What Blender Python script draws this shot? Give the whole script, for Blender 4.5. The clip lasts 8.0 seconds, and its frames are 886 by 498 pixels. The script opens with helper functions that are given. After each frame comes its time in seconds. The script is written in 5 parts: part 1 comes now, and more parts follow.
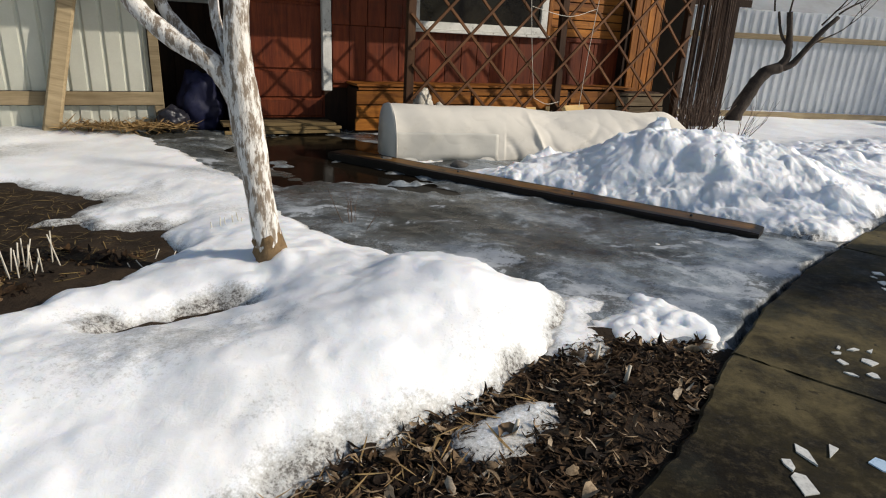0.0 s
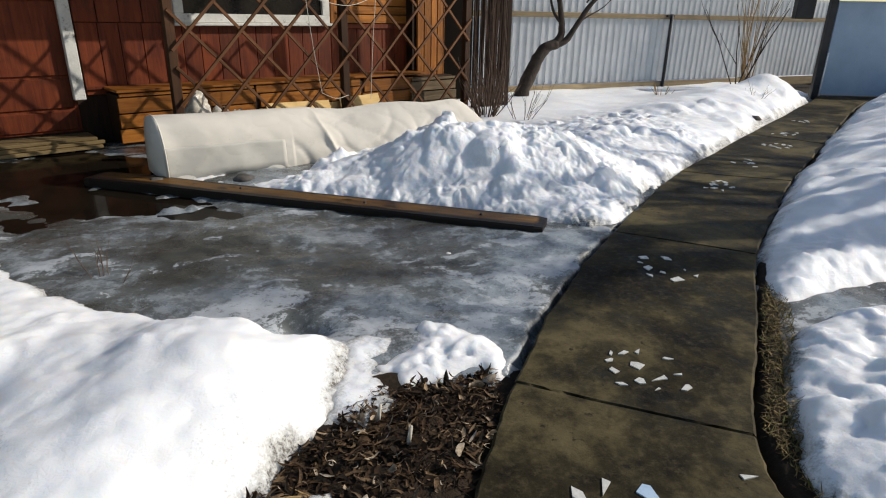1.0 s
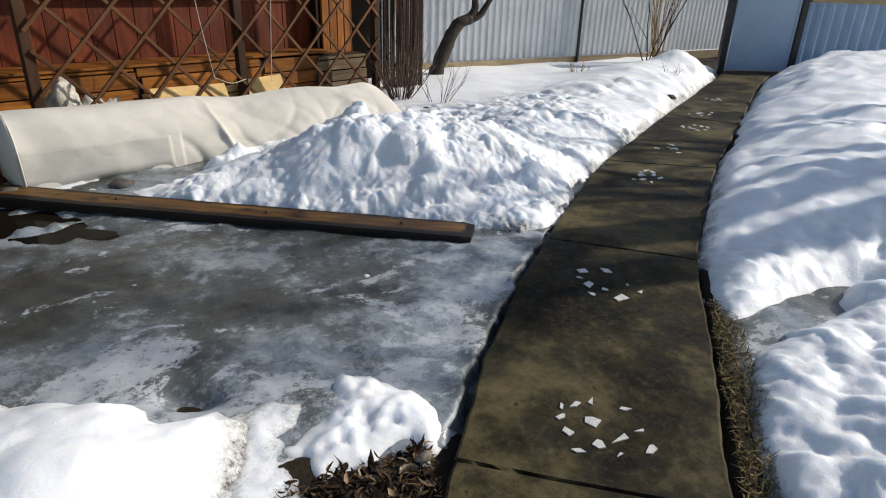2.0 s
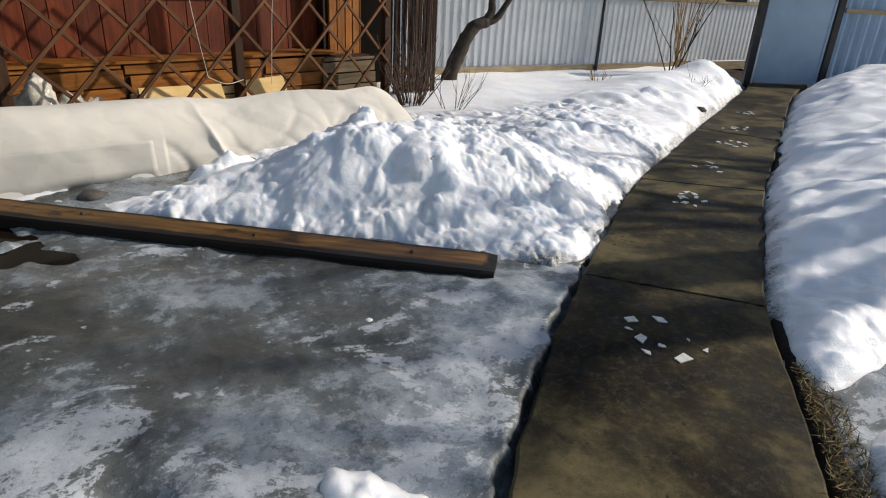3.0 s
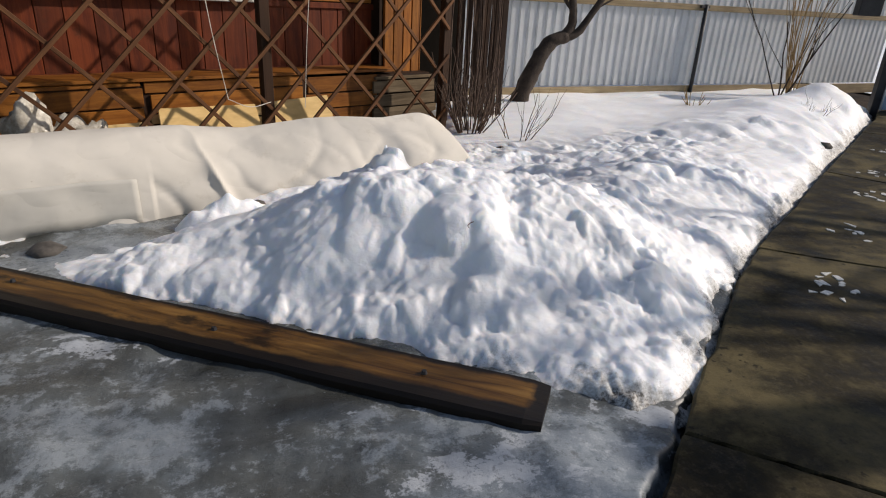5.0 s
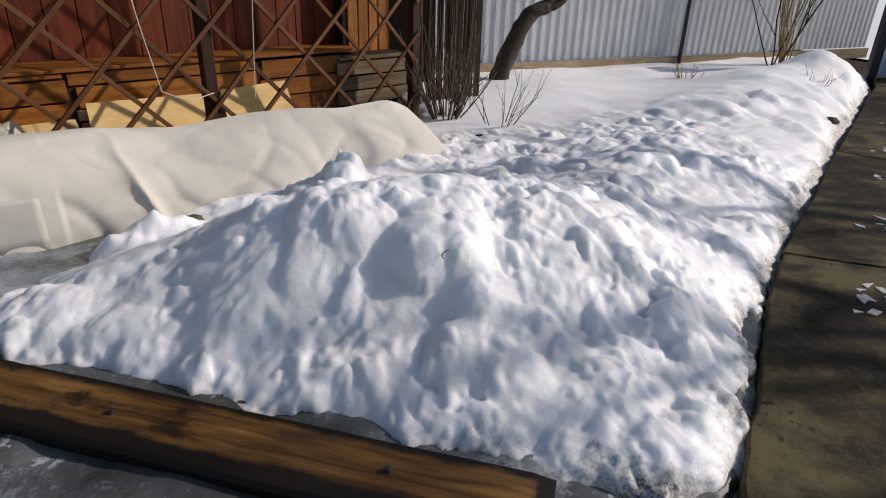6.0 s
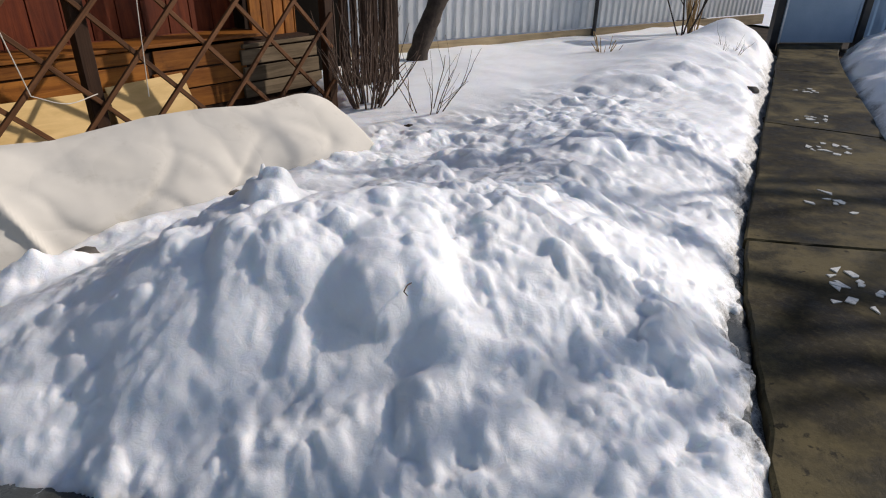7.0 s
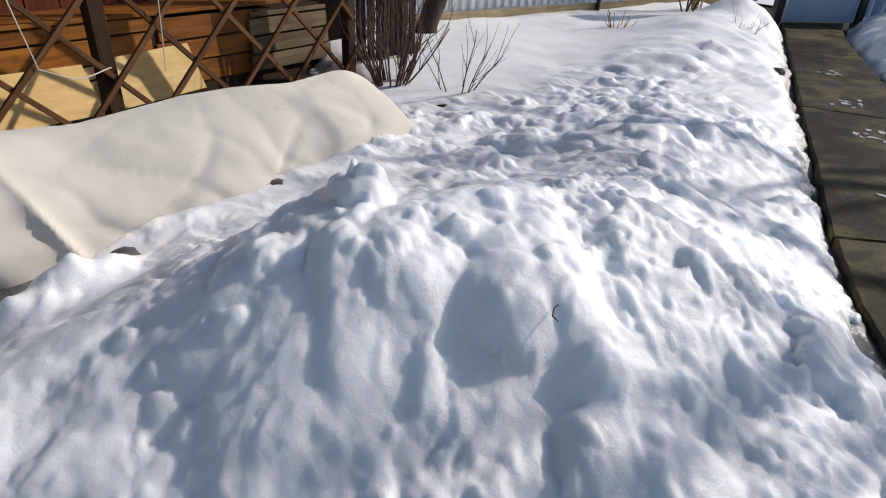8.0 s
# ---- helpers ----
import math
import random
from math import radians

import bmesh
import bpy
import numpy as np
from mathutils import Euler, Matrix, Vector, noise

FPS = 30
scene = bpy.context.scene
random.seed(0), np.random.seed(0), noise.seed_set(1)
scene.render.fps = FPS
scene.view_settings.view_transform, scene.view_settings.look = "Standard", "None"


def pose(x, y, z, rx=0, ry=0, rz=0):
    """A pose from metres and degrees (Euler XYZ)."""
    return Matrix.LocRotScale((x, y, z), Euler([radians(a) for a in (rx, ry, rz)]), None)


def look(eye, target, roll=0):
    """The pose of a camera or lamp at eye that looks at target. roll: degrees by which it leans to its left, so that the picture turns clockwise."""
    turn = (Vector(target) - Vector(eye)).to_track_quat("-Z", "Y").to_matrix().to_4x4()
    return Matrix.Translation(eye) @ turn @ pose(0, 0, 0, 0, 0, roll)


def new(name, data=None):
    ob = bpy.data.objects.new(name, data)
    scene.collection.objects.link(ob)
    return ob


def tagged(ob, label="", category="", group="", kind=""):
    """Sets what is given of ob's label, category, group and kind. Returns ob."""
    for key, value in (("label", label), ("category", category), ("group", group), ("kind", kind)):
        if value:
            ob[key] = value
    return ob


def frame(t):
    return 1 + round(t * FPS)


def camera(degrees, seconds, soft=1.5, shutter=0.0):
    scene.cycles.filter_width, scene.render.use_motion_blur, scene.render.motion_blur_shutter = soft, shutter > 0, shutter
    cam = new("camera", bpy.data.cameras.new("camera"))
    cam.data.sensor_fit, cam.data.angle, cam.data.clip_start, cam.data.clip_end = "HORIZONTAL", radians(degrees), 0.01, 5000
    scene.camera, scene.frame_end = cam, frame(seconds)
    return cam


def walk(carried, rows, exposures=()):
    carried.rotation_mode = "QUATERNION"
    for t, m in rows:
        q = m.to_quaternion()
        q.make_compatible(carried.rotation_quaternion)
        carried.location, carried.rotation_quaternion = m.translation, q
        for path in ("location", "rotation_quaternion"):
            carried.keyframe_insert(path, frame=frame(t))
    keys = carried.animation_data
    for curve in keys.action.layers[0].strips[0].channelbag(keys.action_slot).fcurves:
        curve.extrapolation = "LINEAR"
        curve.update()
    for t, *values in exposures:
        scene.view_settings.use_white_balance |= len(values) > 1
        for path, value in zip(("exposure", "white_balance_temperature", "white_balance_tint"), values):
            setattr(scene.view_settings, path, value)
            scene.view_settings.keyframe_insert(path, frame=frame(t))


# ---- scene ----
cam = camera(72.2, 8.0, 1.1)
METRES, EYE, TILT, LEAN, TURN = 3.966, 1.053, 0.0, 0.0, 0.0
ROWS = [
    (0.0, 0.0, 0.0, 0.0, 0.96, -19.3, -2.75),
    (0.5, 0.0354, 0.0265, 0.0144, -9.49, -20.23, -3.45),
    (1.0, 0.069, 0.0667, 0.0463, -16.33, -21.05, -0.96),
    (1.5, 0.0885, 0.1148, 0.0576, -20.39, -23.04, -1.21),
    (2.0, 0.1052, 0.1809, 0.064, -24.36, -23.56, -1.66),
    (3.5, 0.1667, 0.363, 0.0346, -22.28, -22.27, -3.4),
    (4.0, 0.1912, 0.4094, 0.0472, -18.7, -19.67, -1.42),
    (4.5, 0.2374, 0.4602, 0.0425, -16.04, -21.06, -2.79),
    (6.0, 0.3295, 0.6604, 0.0337, -18.25, -24.59, -1.68),
    (6.5, 0.3443, 0.6994, 0.037, -22.11, -26.76, 0.04),
    (7.0, 0.3332, 0.7562, 0.0328, -27.02, -26.45, -0.94),
    (7.5, 0.3038, 0.7973, 0.0278, -25.71, -27.52, -3.53),
    (8.0, 0.2665, 0.8668, 0.0256, -29.72, -28.89, -2.51),
]
walk(cam, [(t, pose(0, 0, EYE, TILT, LEAN, TURN) @ pose(METRES * x, METRES * y, METRES * z, 90 + pitch, roll, yaw)) for t, x, y, z, yaw, pitch, roll in ROWS],
     [(0.0, -0.10, 6950, 10), (2.0, 0.0, 6700, 10), (4, -0.03, 7080, 13), (6, -0.33, 6850, 15), (8.0, -0.20, 6600, 13)])

# ---------------------------------------------------------------- light
SUN_AZ, SUN_EL = radians(98), radians(29.5)      # clockwise from +y, above the horizon
world = bpy.data.worlds.new("sky")
scene.world = world
world.use_nodes = True
wt = world.node_tree
sky = wt.nodes.new("ShaderNodeTexSky")
sky.sky_type, sky.sun_disc = "NISHITA", False
sky.sun_elevation, sky.sun_rotation = SUN_EL, SUN_AZ
wt.links.new(sky.outputs[0], wt.nodes["Background"].inputs[0])
wt.nodes["Background"].inputs[1].default_value = 0.118
sun = new("sun", bpy.data.lights.new("sun", "SUN"))
sun.data.energy, sun.data.angle, sun.data.color = 4.2, radians(0.53), (1.0, 0.955, 0.89)
SUN_DIR = Vector((math.sin(SUN_AZ) * math.cos(SUN_EL), math.cos(SUN_AZ) * math.cos(SUN_EL), math.sin(SUN_EL)))
sun.matrix_world = look(SUN_DIR * 30, (0, 0, 0))


# ---------------------------------------------------------------- helpers
def rnd(i, j, s):
    """Hash of lattice points to 0..1."""
    h = np.sin(i * 127.1 + j * 311.7 + s * 74.7) * 43758.5453
    return h - np.floor(h)


def vnoise(x, y, s=0):
    i, j = np.floor(x), np.floor(y)
    u, v = x - i, y - j
    u, v = u * u * (3 - 2 * u), v * v * (3 - 2 * v)
    a = rnd(i, j, s) * (1 - u) + rnd(i + 1, j, s) * u
    b = rnd(i, j + 1, s) * (1 - u) + rnd(i + 1, j + 1, s) * u
    return (a * (1 - v) + b * v) * 2 - 1


def fbm(x, y, size, octaves=4, s=0, gain=0.5):
    """Noise of about -1..1 whose largest lumps are size metres across."""
    total, amp, f = 0, 1, 1 / size
    for k in range(octaves):
        c, d = math.cos(k * 0.7 + s), math.sin(k * 0.7 + s)
        total = total + amp * vnoise((x * c - y * d) * f + 17.3 * k, (x * d + y * c) * f - 9.1 * k, s + k)
        amp, f = amp * gain, f * 2.03
    return total


def billow(x, y, size, octaves=4, s=0, gain=0.5):
    """Heaped rounded lumps, the largest about size metres across, with sharp creases between them; 0..1 or so."""
    total, amp, f = 0, 1, 1 / size
    for k in range(octaves):
        c, d = math.cos(k * 0.9 + s), math.sin(k * 0.9 + s)
        n = vnoise((x * c - y * d) * f + 7.7 * k, (x * d + y * c) * f + 3.1 * k, s + k)
        total = total + amp * (np.sqrt(n * n + 0.004) - 0.06)
        amp, f = amp * gain, f * 2.1
    return total


def inside(px, py, poly):
    """Signed distance to a polygon, positive within it."""
    best = np.full(px.shape, 1e9)
    odd = np.zeros(px.shape, bool)
    for (x0, y0), (x1, y1) in zip(poly, poly[1:] + poly[:1]):
        dx, dy = x1 - x0, y1 - y0
        k = np.clip(((px - x0) * dx + (py - y0) * dy) / (dx * dx + dy * dy), 0, 1)
        best = np.minimum(best, np.hypot(px - x0 - k * dx, py - y0 - k * dy))
        if y0 != y1:
            odd ^= ((y0 > py) != (y1 > py)) & (px < x0 + (py - y0) * dx / dy)
    return np.where(odd, best, -best)


def bump(px, py, x, y, rx, ry, turn, h):
    """A smooth hill of height h."""
    c, s = math.cos(radians(turn)), math.sin(radians(turn))
    a, b = ((px - x) * c + (py - y) * s) / rx, (-(px - x) * s + (py - y) * c) / ry
    return h * np.exp(-(a * a + b * b))


def steps(*stops):
    """Grid lines: (place, step) pairs, then the last place."""
    out = []
    for (p, step), (q, _) in zip(stops, stops[1:]):
        n = max(1, round((q - p) / step))
        out += [p + (q - p) * i / n for i in range(n)]
    return np.array(out + [stops[-1][0]])


def sheet(name, xs, ys, height, keep, material, thin=None):
    """A heightfield over the grid lines xs and ys; height(px, py) gives z and keep(px, py, z) which cells stay. thin: how thin and dirty, 0..1."""
    nx, ny = len(xs), len(ys)
    gx, gy = np.meshgrid(xs, ys)
    gz = height(gx, gy)
    ok = keep(gx, gy, gz)
    cell = ok[:-1, :-1] | ok[1:, :-1] | ok[:-1, 1:] | ok[1:, 1:]
    idx = np.arange(nx * ny).reshape(ny, nx)
    faces = np.stack([idx[:-1, :-1][cell], idx[:-1, 1:][cell], idx[1:, 1:][cell], idx[1:, :-1][cell]], 1)
    used = np.unique(faces)
    back = np.zeros(nx * ny, int)
    back[used] = np.arange(len(used))
    verts = np.stack([gx.ravel(), gy.ravel(), gz.ravel()], 1)[used]
    me = bpy.data.meshes.new(name)
    me.from_pydata(verts.tolist(), [], back[faces].tolist())
    me.polygons.foreach_set("use_smooth", np.ones(len(me.polygons), bool))
    me.materials.append(material)
    if thin is not None:
        layer = me.attributes.new("thin", "FLOAT", "POINT")
        layer.data.foreach_set("value", np.clip(thin(gx, gy, gz), 0, 1).ravel()[used].astype(np.float32))
    return new(name, me)


def chunks(px, py, z, area, count, low, high, rise, seed, ground=0.03):
    """Shovelled chunks bedded in z within the rectangle area: tilted, uneven blocks of radius low..high that overlap with creases between them."""
    rng = np.random.RandomState(seed)
    xs, ys = px[0], py[:, 0]
    for _ in range(count):
        x, y, r = rng.uniform(area[0], area[2]), rng.uniform(area[1], area[3]), low + (high - low) * rng.rand() ** 2.2
        sx, turn, k = rng.uniform(0.7, 1.35), rng.uniform(0, 3.14), rise * rng.uniform(0.35, 1.0)
        tilt, ph, sharp = rng.normal(0, 0.10, 2), rng.uniform(0, 6.28, 3), rng.uniform(1.6, 4.0)
        i0, i1 = np.searchsorted(xs, (x - 1.7 * r, x + 1.7 * r))
        j0, j1 = np.searchsorted(ys, (y - 1.7 * r, y + 1.7 * r))
        if i1 - i0 < 3 or j1 - j0 < 3:
            continue
        w = np.s_[j0:j1, i0:i1]
        dx, dy = px[w] - x, py[w] - y
        a, b = (dx * math.cos(turn) + dy * math.sin(turn)) * sx / r, (-dx * math.sin(turn) + dy * math.cos(turn)) / (r * sx)
        th = np.arctan2(b, a)
        q = np.hypot(a, b) / (1 + 0.16 * np.sin(2 * th + ph[0]) + 0.12 * np.sin(3 * th + ph[1]) + 0.07 * np.sin(5 * th + ph[2]))
        base = z[(j0 + j1) // 2, (i0 + i1) // 2]
        if base < ground:
            continue
        slope = (z[j1 - 1, (i0 + i1) // 2] - z[j0, (i0 + i1) // 2]) / (ys[j1 - 1] - ys[j0]), (z[(j0 + j1) // 2, i1 - 1] - z[(j0 + j1) // 2, i0]) / (xs[i1 - 1] - xs[i0])
        top = base + k * r * (1 - q ** sharp * 1.3) - 0.7 * r * np.maximum(q - 0.75, 0) ** 1.5 + (0.95 * slope[1] + tilt[0]) * dx + (0.95 * slope[0] + tilt[1]) * dy
        e = 0.004 + 0.03 * r
        z[w] = np.where(q < 1.6, 0.5 * (z[w] + top + np.sqrt((z[w] - top) ** 2 + e * e)) - 0.35 * e, z[w])
    return z


def fall(t, a, b):
    """A smooth step from 0 at a to 1 at b."""
    k = np.clip((t - a) / (b - a), 0, 1)
    return k * k * (3 - 2 * k)


def part(name, bm, material, parent=None, label="", smooth=False):
    me = bpy.data.meshes.new(name)
    bm.to_mesh(me)
    bm.free()
    if smooth:
        me.polygons.foreach_set("use_smooth", np.ones(len(me.polygons), bool))
    me.materials.append(material)
    ob = new(name, me)
    if parent:
        ob.parent = parent
    if label:
        tagged(ob, label)
    return ob


def empty(name, m=None):
    ob = new(name)
    if m is not None:
        ob.matrix_world = m
    return ob


def box(bm, x0, y0, z0, x1, y1, z1, bevel=0.004, m=None):
    """A bevelled box between two corners, in the frame m."""
    made = bmesh.ops.create_cube(bm, size=1)["verts"]
    bmesh.ops.scale(bm, vec=(x1 - x0, y1 - y0, z1 - z0), verts=made)
    bmesh.ops.translate(bm, vec=((x0 + x1) / 2, (y0 + y1) / 2, (z0 + z1) / 2), verts=made)
    if bevel:
        edges = list({e for v in made for e in v.link_edges})
        made = bmesh.ops.bevel(bm, geom=edges, offset=bevel, segments=1, affect="EDGES")["verts"]
    if m is not None:
        bmesh.ops.transform(bm, matrix=m, verts=list({v for v in made}))
    return made


def boxed(x0, y0, z0, x1, y1, z1, bevel=0.004):
    bm = bmesh.new()
    box(bm, x0, y0, z0, x1, y1, z1, bevel)
    return bm


def stick(bm, a, b, r0, r1, sides=6):
    """A tapered stick from a to b."""
    a, b = Vector(a), Vector(b)
    turn = (b - a).to_track_quat("Z", "Y").to_matrix().to_4x4()
    bmesh.ops.create_cone(bm, cap_ends=True, segments=sides, radius1=r0, radius2=r1, depth=(b - a).length,
                          matrix=Matrix.Translation((a + b) / 2) @ turn)


def tube(bm, points, radii, sides=10, wobble=0.0, seed=0):
    """A bent tube through points, closed at both ends."""
    rng = random.Random(seed)
    rings = []
    points = [Vector(p) for p in points]
    side = Vector((1, 0.1, 0))
    for k, (p, r) in enumerate(zip(points, radii)):
        d = (points[min(k + 1, len(points) - 1)] - points[max(k - 1, 0)]).normalized()
        side = (side - d * side.dot(d)).normalized()
        up = d.cross(side)
        rings.append([bm.verts.new(p + (side * math.cos(a) + up * math.sin(a)) * r * (1 + wobble * rng.uniform(-1, 1)))
                      for a in (2 * math.pi * j / sides for j in range(sides))])
    for lo, hi in zip(rings, rings[1:]):
        for j in range(sides):
            bm.faces.new((lo[j], lo[(j + 1) % sides], hi[(j + 1) % sides], hi[j]))
    bm.faces.new(rings[0][::-1])
    bm.faces.new(rings[-1])


def smooth_line(points, n):
    """n points along a Catmull-Rom line through points."""
    pts = [Vector(p) for p in points]
    pts = [2 * pts[0] - pts[1]] + pts + [2 * pts[-1] - pts[-2]]
    out = []
    for k in range(n):
        s = k / (n - 1) * (len(pts) - 3)
        i = min(int(s), len(pts) - 4)
        f = s - i
        p0, p1, p2, p3 = pts[i:i + 4]
        out.append(0.5 * (2 * p1 + (p2 - p0) * f + (2 * p0 - 5 * p1 + 4 * p2 - p3) * f * f + (3 * p1 - p0 - 3 * p2 + p3) * f ** 3))
    return out


# ---------------------------------------------------------------- materials
class Nodes:
    """Short hand for a node material."""

    def __init__(self, name):
        self.mat = bpy.data.materials.new(name)
        self.mat.use_nodes = True
        self.tree = self.mat.node_tree
        self.bsdf = self.tree.nodes["Principled BSDF"]
        self.coord = self.tree.nodes.new("ShaderNodeTexCoord")

    def put(self, kind, **sockets):
        node = self.tree.nodes.new(kind)
        for key, value in sockets.items():
            self.link(value, node.inputs[key.replace("_", " ")])
        return node

    def link(self, value, socket):
        if isinstance(value, bpy.types.NodeSocket):
            self.tree.links.new(value, socket)
        else:
            socket.default_value = value

    def place(self, scale=(1, 1, 1), own=False):
        """Place on the thing (own) or in the world, scaled."""
        if own:
            src = self.coord.outputs["Object"]
        else:
            src = self.put("ShaderNodeNewGeometry").outputs["Position"]
        return self.put("ShaderNodeMapping", Vector=src, Scale=scale).outputs[0]

    def noise(self, scale, detail=4.0, rough=0.6, at=None, distortion=0.0):
        n = self.put("ShaderNodeTexNoise", Vector=at or self.place(), Scale=scale, Detail=detail, Roughness=rough, Distortion=distortion)
        return n.outputs[0]

    def ramp(self, value, *stops):
        node = self.put("ShaderNodeValToRGB", Fac=value)
        e = node.color_ramp.elements
        while len(e) < len(stops):
            e.new(0.5)
        for k, (p, c) in enumerate(stops):
            e[k].position = p
            e[k].color = (*c, 1) if isinstance(c, tuple) else (c, c, c, 1)
        return node.outputs[0]

    def mix(self, fac, a, b, how="MIX"):
        node = self.tree.nodes.new("ShaderNodeMix")
        node.data_type, node.blend_type = "RGBA", how
        for value, socket in ((fac, node.inputs[0]), (a, node.inputs[6]), (b, node.inputs[7])):
            self.link((*value, 1) if isinstance(value, tuple) and len(value) == 3 else value, socket)
        return node.outputs[2]

    def math(self, how, a, b=0.0):
        node = self.tree.nodes.new("ShaderNodeMath")
        node.operation = how
        self.link(a, node.inputs[0])
        self.link(b, node.inputs[1])
        return node.outputs[0]

    def done(self, colour, rough, height=None, depth=0.004, strength=1.0, **more):
        self.link((*colour, 1) if isinstance(colour, tuple) else colour, self.bsdf.inputs["Base Color"])
        self.link(rough, self.bsdf.inputs["Roughness"])
        if height is not None:
            b = self.put("ShaderNodeBump", Height=height, Distance=depth, Strength=strength)
            self.link(b.outputs[0], self.bsdf.inputs["Normal"])
        for key, value in more.items():
            self.link(value, self.bsdf.inputs[key.replace("_", " ")])
        return self.mat


def m_snow():
    n = Nodes("snow")
    big, grain = n.noise(3.0, 3), n.noise(210, 2, 0.7)
    col = n.ramp(big, (0.3, (0.84, 0.86, 0.88)), (0.7, (0.90, 0.91, 0.92)))
    col = n.mix(n.ramp(n.noise(1.9, 6, 0.6, None, 0.3), (0.48, 0.0), (0.66, 0.7)), col, (0.72, 0.725, 0.725))
    thin = n.put("ShaderNodeAttribute")
    thin.attribute_name = "thin"
    speck = n.math("ADD", n.math("MULTIPLY", n.noise(42, 6, 0.75), 0.6), n.math("MULTIPLY", n.noise(120, 3, 0.7), 0.4))
    worn = n.math("ADD", n.math("MULTIPLY", thin.outputs["Fac"], 0.75), n.math("MULTIPLY", n.math("SUBTRACT", speck, 0.5), 1.7))
    col = n.mix(n.ramp(worn, (0.30, 0.0), (0.62, 0.9)), col, (0.46, 0.46, 0.44))
    col = n.mix(n.ramp(worn, (0.66, 0.0), (0.86, 1.0)), col, (0.09, 0.08, 0.07))
    h = n.math("ADD", n.math("MULTIPLY", n.noise(26, 8, 0.68, None, 0.6), 0.8), n.math("MULTIPLY", n.noise(110, 4, 0.7), 0.2))
    return n.done(col, n.ramp(grain, (0.4, 0.65), (0.65, 0.35)), h, 0.014, 0.5, Subsurface_Weight=0.95, Subsurface_Radius=(0.034, 0.039, 0.045), Subsurface_Scale=1.0)


def m_ice():
    """Grey refrozen melt: clear dark patches, frosted sheets and white crust with ragged rims."""
    n = Nodes("ice")
    rimy = n.put("ShaderNodeAttribute")
    rimy.attribute_name = "thin"
    frost = n.math("ADD", n.noise(1.3, 9, 0.62, n.place((1, 1.2, 1)), 0.3), n.math("MULTIPLY", n.math("SUBTRACT", rimy.outputs["Fac"], 0.4), 0.13))
    patch = n.noise(2.3, 12, 0.68, n.place((0.8, 1.2, 1)), 0.35)
    speck, grit = n.noise(55, 5, 0.8), n.noise(14, 9, 0.78)
    base = n.ramp(frost, (0.36, (0.052, 0.054, 0.048)), (0.48, (0.105, 0.115, 0.114)), (0.60, (0.19, 0.225, 0.25)))
    col = n.mix(n.ramp(n.math("ADD", grit, n.math("MULTIPLY", n.math("SUBTRACT", frost, 0.5), 0.9)), (0.49, 0.0), (0.57, 0.75)), base, (0.27, 0.30, 0.32))
    thin = n.put("ShaderNodeAttribute")
    thin.attribute_name = "thin"
    k = n.math("ADD", patch, n.math("MULTIPLY", n.math("SUBTRACT", speck, 0.5), 0.18))
    k = n.math("ADD", k, n.math("MULTIPLY", n.math("SUBTRACT", thin.outputs["Fac"], 0.35), 0.12))
    col = n.mix(n.ramp(k, (0.548, 0.0), (0.560, 0.7), (0.70, 0.95)), col, (0.44, 0.47, 0.50))
    rime = n.math("ADD", n.math("MULTIPLY", thin.outputs["Fac"], 0.3), n.math("MULTIPLY", n.math("SUBTRACT", n.noise(30, 7, 0.8), 0.5), 1.6))
    col = n.mix(n.ramp(rime, (0.26, 0.0), (0.5, 0.7)), col, (0.46, 0.49, 0.52))
    col = n.mix(n.ramp(n.noise(34, 5, 0.75), (0.56, 0.0), (0.66, 0.5)), col, (0.040, 0.042, 0.040))
    rough = n.ramp(k, (0.45, 0.22), (0.58, 0.6))
    h = n.math("ADD", n.math("MULTIPLY", patch, 0.5), n.math("MULTIPLY", speck, 0.4))
    return n.done(col, rough, h, 0.010, 0.6)


def m_plain(name, a, b, scale=6, rough=0.7, depth=0.003, own=False, fine=60, stretch=(1, 1, 1), metal=0.0, dark=None, bare=0.58, spec=0.4):
    """Two tones mottled at two sizes, with grain."""
    n = Nodes(name)
    at = n.place(stretch, own)
    big, small = n.noise(scale, 4, 0.6, at), n.noise(fine, 4, 0.7, at)
    col = n.mix(n.ramp(n.math("ADD", n.math("MULTIPLY", big, 0.65), n.math("MULTIPLY", small, 0.35)), (0.36, 0.0), (0.64, 1.0)), a, b)
    if dark:
        col = n.mix(n.ramp(n.noise(scale * 2.3, 5, 0.7, at), (bare, 0.0), (bare + 0.1, 0.85)), col, dark)
    return n.done(col, n.ramp(small, (0.3, rough - 0.1), (0.7, min(1, rough + 0.1))), small, depth, 0.7, Metallic=metal, Specular_IOR_Level=spec)


